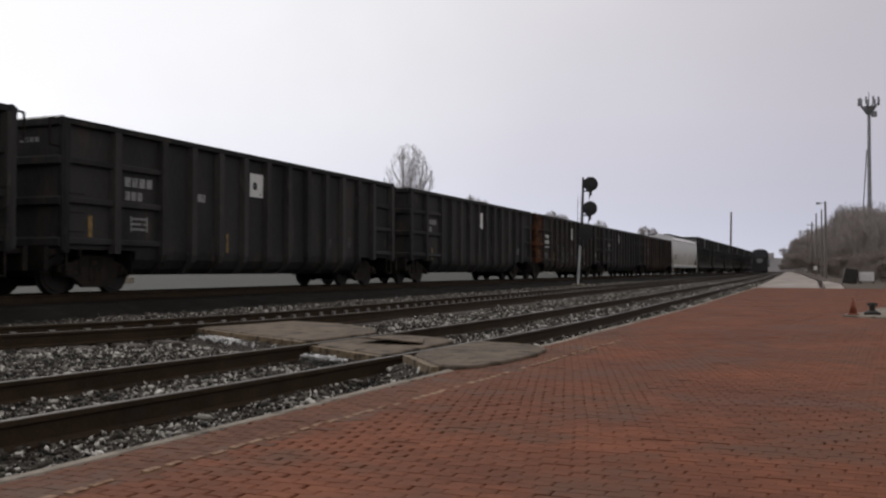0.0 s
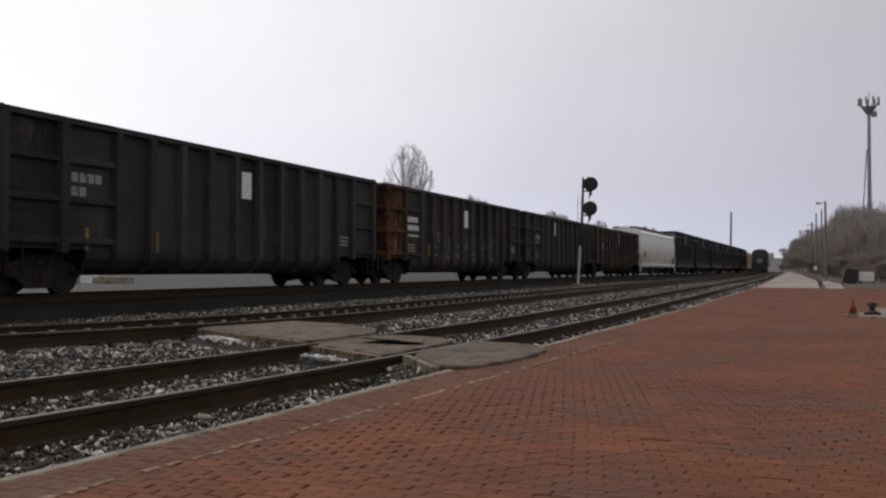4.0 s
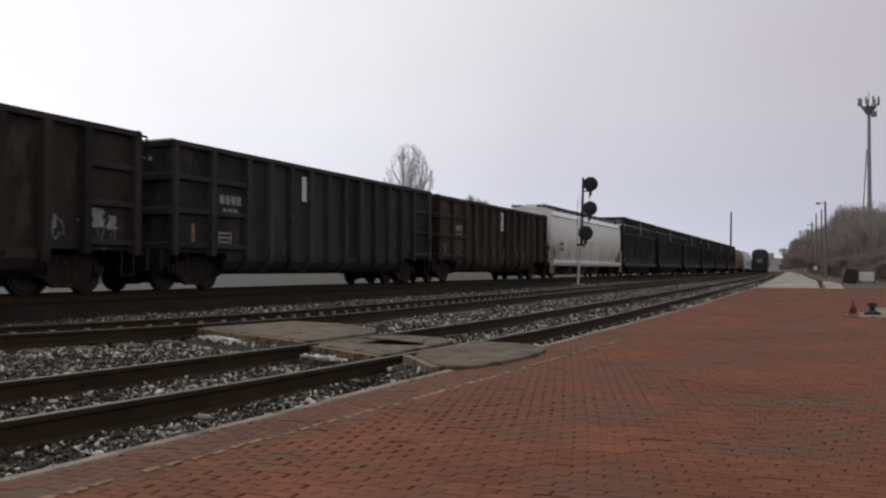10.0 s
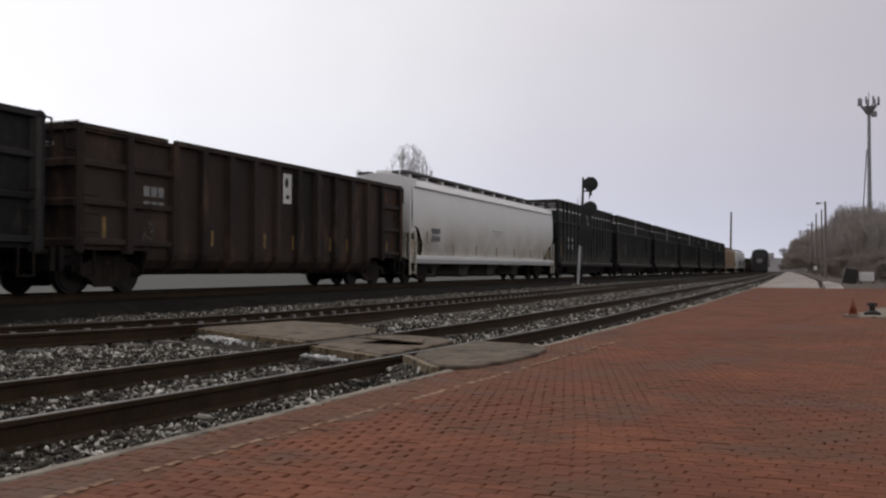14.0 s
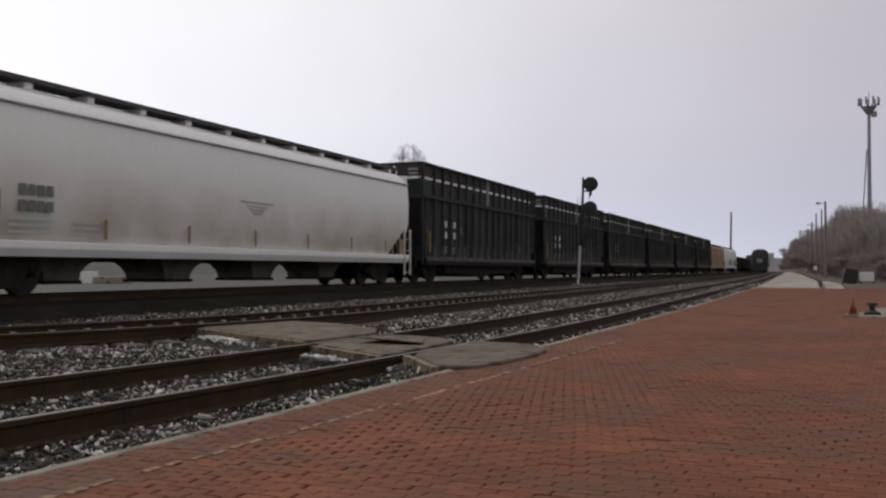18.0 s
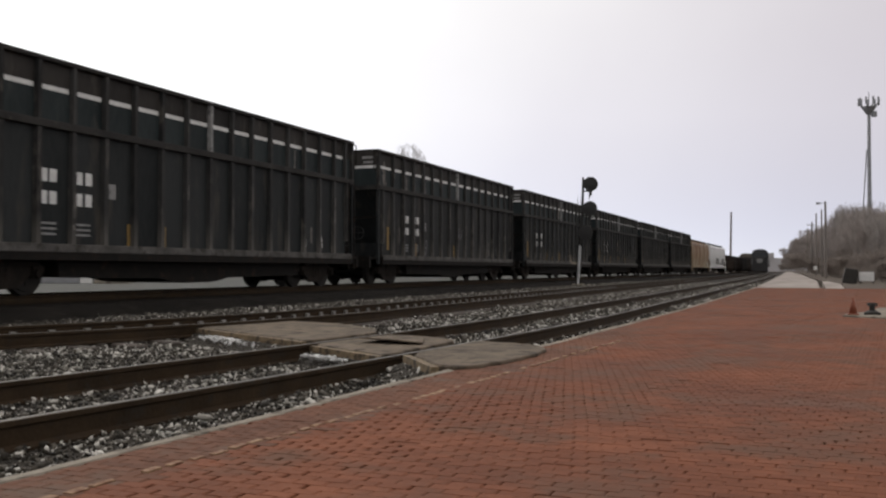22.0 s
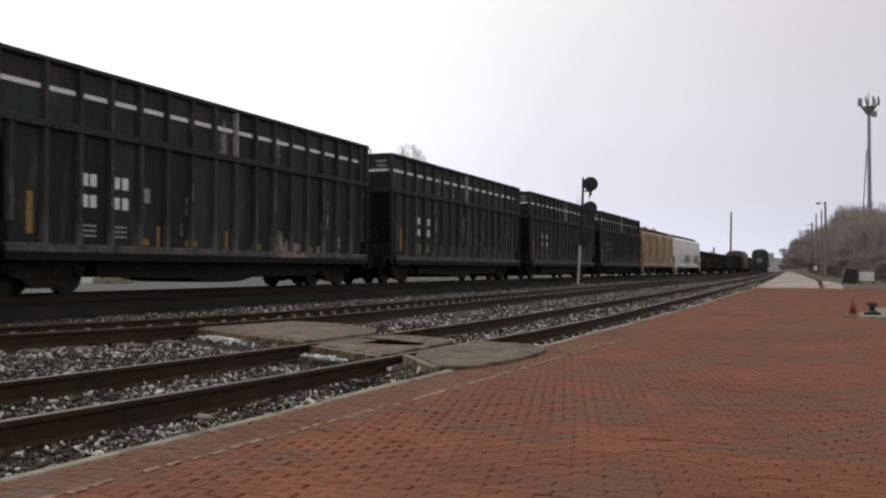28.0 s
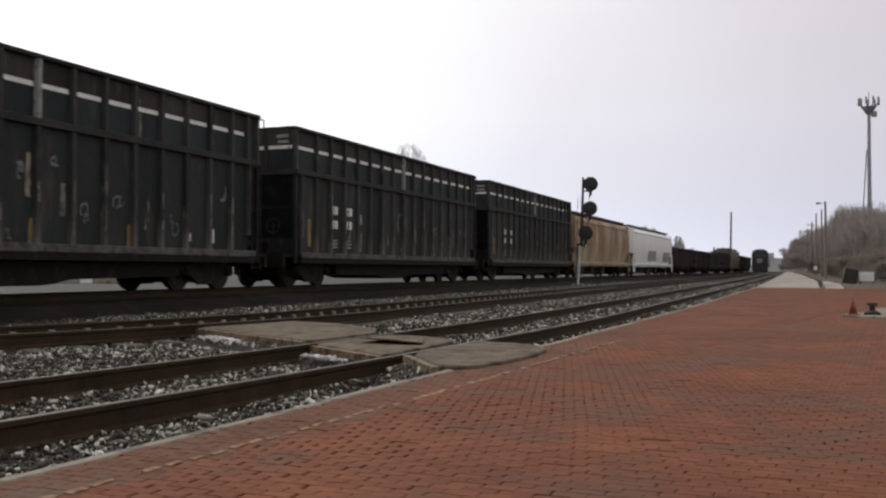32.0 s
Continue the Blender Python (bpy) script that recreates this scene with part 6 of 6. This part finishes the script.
def strip_spots(y0, y1, per_metre, inner, reach):
    """Places along the foot of the main line's bank."""
    n = int((y1 - y0) * reach * per_metre)
    y = gen.uniform(y0, y1, n)
    m = np.interp(y, LINE_P[:, 1], LINE_P[:, 0])
    x = m + inner + gen.uniform(0, reach, n)
    t2 = np.where(y > 6, -8.05 - 0.03 * np.maximum(0, 15 - y) ** 2, -10.5)
    ok = np.abs(x - t2) > 0.95
    return np.stack([x, y, np.full(n, -0.415) + gen.uniform(-0.02, 0.015, n)], -1)[ok]


bank = strip_spots(5.0, 40.0, 115, 0.95, 4.1)
stone_field("ballast_stones", "dull grey stones along the foot of the main line's bank", bank, gen.gamma(4.0, 0.006, len(bank)) + 0.012, M_BANKSTONE, 6)
bank = strip_spots(40.0, 110.0, 42, 0.75, 3.4)
stone_field("ballast_stones", "dull grey stones farther along the main line's bank", bank, gen.gamma(4.0, 0.008, len(bank)) + 0.02, M_BANKSTONE, 7)


def cluster(cx, cy, sx, sy, n, slope=0.0):
    x = gen.normal(0, 1, n) * sx
    return np.stack([cx + x, cy + gen.normal(0, 1, n) * sy + x * slope, np.full(n, -0.335) + gen.uniform(-0.01, 0.012, n)], -1)


heaps = []
for ax, ay, bx, by, z in SHOULDERS:
    d = math.hypot(bx - ax, by - ay)
    nx, ny = (by - ay) / d, -(bx - ax) / d
    bm = BM()
    a, b = (ax + nx * 0.06, ay + ny * 0.06), (bx + nx * 0.06, by + ny * 0.06)
    c, e = (bx + nx * 0.42, by + ny * 0.42), (ax + nx * 0.42, ay + ny * 0.42)
    lo = [bm.verts.new((*p, -0.45)) for p in (a, b, c, e)]
    hi = [bm.verts.new((*a, z - 0.075)), bm.verts.new((*b, z - 0.075))]
    for q in ((lo[3], lo[2], lo[1], lo[0]), (hi[0], hi[1], lo[2], lo[3]), (lo[0], lo[1], hi[1], hi[0]), (lo[1], lo[2], hi[1]), (lo[0], hi[0], lo[3])):
        bm.faces.new(q)
    solid("ballast_shoulder", bm, M_BED, "ballast banked against a crossing panel", kind="structure")
    n = int(d * 170)
    f, w = gen.uniform(0, 1, n), gen.uniform(0.08, 0.42, n)
    heaps.append(np.stack([ax + (bx - ax) * f + nx * w, ay + (by - ay) * f + ny * w, z - 0.08 - (w - 0.06) / 0.36 * 0.14 + gen.uniform(-0.008, 0.008, n)], -1))
heaps = np.concatenate(heaps)
stone_field("ballast_stones", "loose ballast stones banked against the crossing panels", heaps, gen.gamma(3.0, 0.0045, len(heaps)) + 0.006, M_STONE, 4)
pale = np.concatenate([cluster(-7.0, 10.02, 0.26, 0.06, 110, -0.54), cluster(-4.48, 8.22, 0.15, 0.035, 90, -0.5), cluster(-6.5, 9.6, 0.4, 0.10, 40, -0.54)])
stone_field("pale_stones", "heap of pale broken stones beside the crossing panel", pale, gen.gamma(5.0, 0.0045, len(pale)) + 0.006, M_PALESTONE, 5)


# ---- brick paving, laid in a running bond across the platform ----
def brick_shape(w, l, z):
    """Top-worn brick: chamfered top, sides down to the bed."""
    e, d = 0.008, 0.004
    return [(0, 0, z - 0.03), (w, 0, z - 0.03), (w, l, z - 0.03), (0, l, z - 0.03), (0, 0, z - d), (w, 0, z - d), (w, l, z - d), (0, l, z - d),
            (e, e * 0.22, z), (w - e, e * 0.22, z), (w - e, l - e * 0.22, z), (e, l - e * 0.22, z)]


BRICK_F = [(0, 1, 5, 4), (1, 2, 6, 5), (2, 3, 7, 6), (3, 0, 4, 7), (4, 5, 9, 8), (5, 6, 10, 9), (6, 7, 11, 10), (7, 4, 8, 11), (8, 9, 10, 11)]
BW, BL, GAPX, GAPY = 0.120, 0.0657, 0.0135, 0.0008
brick_mesh = bpy.data.meshes.new("brick")
brick_mesh.from_pydata(brick_shape(BW, BL, 0.0), [], BRICK_F)
brick_mesh.materials.append(M_BRICK)
brick_mesh.update()
edge_brick_mesh = brick_mesh.copy()
edge_brick_mesh.materials[0] = M_EDGE
verts, faces, tones = [], [], []
count = 0
rb = random.Random(12)
row = 0
y = 1.6
while y < 44.1:
    x = edge(y) + 0.55 + (row * 0.36 % 1.0) * (BW + GAPX) - 0.65
    x_stop = 0.10 * y + 1.1
    dip = 0.012 * noise.noise((y * 0.35, 0.0, 2.0))
    kerb = edge(y) + 0.084
    while x < x_stop:
        if x + BW > kerb + 0.03:
            z = PAVE + 0.008 * noise.noise((x * 0.7, y * 0.5, 1.0)) + (rb.uniform(-0.0012, 0.0010) - (0.004 if rb.random() < 0.012 else 0)) * (1.0 if y < 12 else 0.3)
            jx, jy = rb.uniform(-0.003, 0.003), rb.uniform(-0.0008, 0.0008)
            # trodden and dirt-filled stretches show hardly any joint
            worn = noise.noise((x * 0.7, y * 0.42, 7.0)) + 0.36 * rb.uniform(-1, 1)
            grow = 0.0132 * min(1.0, max(0.0, 1.05 - worn * 2.4))
            if rb.random() < 0.3:
                grow = 0.0128
            grow = max(grow, 0.0130 * min(1.0, max(0.0, (y - 4.2) / 4.5)))
            dusty = x < edge(y) + (0.40 + 0.02 * y) * min(1.0, max(0.0, (15 - y) / 6)) + rb.uniform(-0.08, 0.08)
            if dusty:
                grow = 0.0128
            if count < 300 and x > kerb and y > 2.35 and x > -0.80 * y and x < 0.11 * y + 0.1:
                b = new("brick", edge_brick_mesh if dusty else brick_mesh)
                b.parent = platform
                b.matrix_basis = pose(x + jx, y + jy, z, rb.uniform(-0.4, 0.4), rb.uniform(-0.3, 0.3), rb.uniform(-0.5, 0.5)) @ Matrix.Diagonal((1 + grow / BW, 1, 1, 1))
                count += 1
            else:
                o = len(verts)
                x0 = max(x + jx, kerb)
                calm = 1.0 if y < 12 else 0.35
                tx, ty = rb.uniform(-0.004, 0.004) * calm, rb.uniform(-0.006, 0.006) * calm
                verts += [(x0 + a, y + jy + c, z + k + (a - 0.1) * tx + (c - 0.05) * ty) for a, c, k in brick_shape(x + jx + BW + grow - x0, BL, 0.0)]
                faces += [tuple(o + i for i in q) for q in BRICK_F]
                tones += [1 if dusty else 0] * len(BRICK_F)
        x += BW + GAPX
    y += BL + GAPY
    row += 1
paving = bpy.data.meshes.new("brick_paving")
paving.from_pydata(verts, [], faces)
paving.materials.append(M_BRICK)
paving.materials.append(M_EDGE)
paving.polygons.foreach_set("material_index", tones)
paving.update()
tagged(part("brick_paving", paving, None, platform, "red-brown brick pavers with dark worn joints"), kind="stuff")


# ---- what moves ----
def advance(t):
    """Metres the train has run since t = 16 s."""
    u = t - 16.0
    ease = min(1.0, max(0.0, (u - 9.5) / 3.0))
    return 5.30151 * u + 0.023861 * u * u + 0.00043458 * u ** 3 - 0.23 * ease * ease * (3 - 2 * ease)


def motions():
    times = [k * 1.0 for k in range(33)]
    for car, middle in TRAIN:
        rows = []
        for t in times:
            x, y, turn = main_line(middle - advance(t), -HALF)
            rows.append((t, pose(x, y, TOP_MAIN, 0, 0, math.degrees(turn))))
        walk(car, rows)
    ticks = [k / 10 for k in range(321)]
    spins = [math.degrees(advance(t) / WHEEL_R) for t in ticks]
    for wheel, dy in WHEELS:
        walk(wheel, [(t, pose(0, dy, WHEEL_R, a)) for t, a in zip(ticks, spins)])


motions()
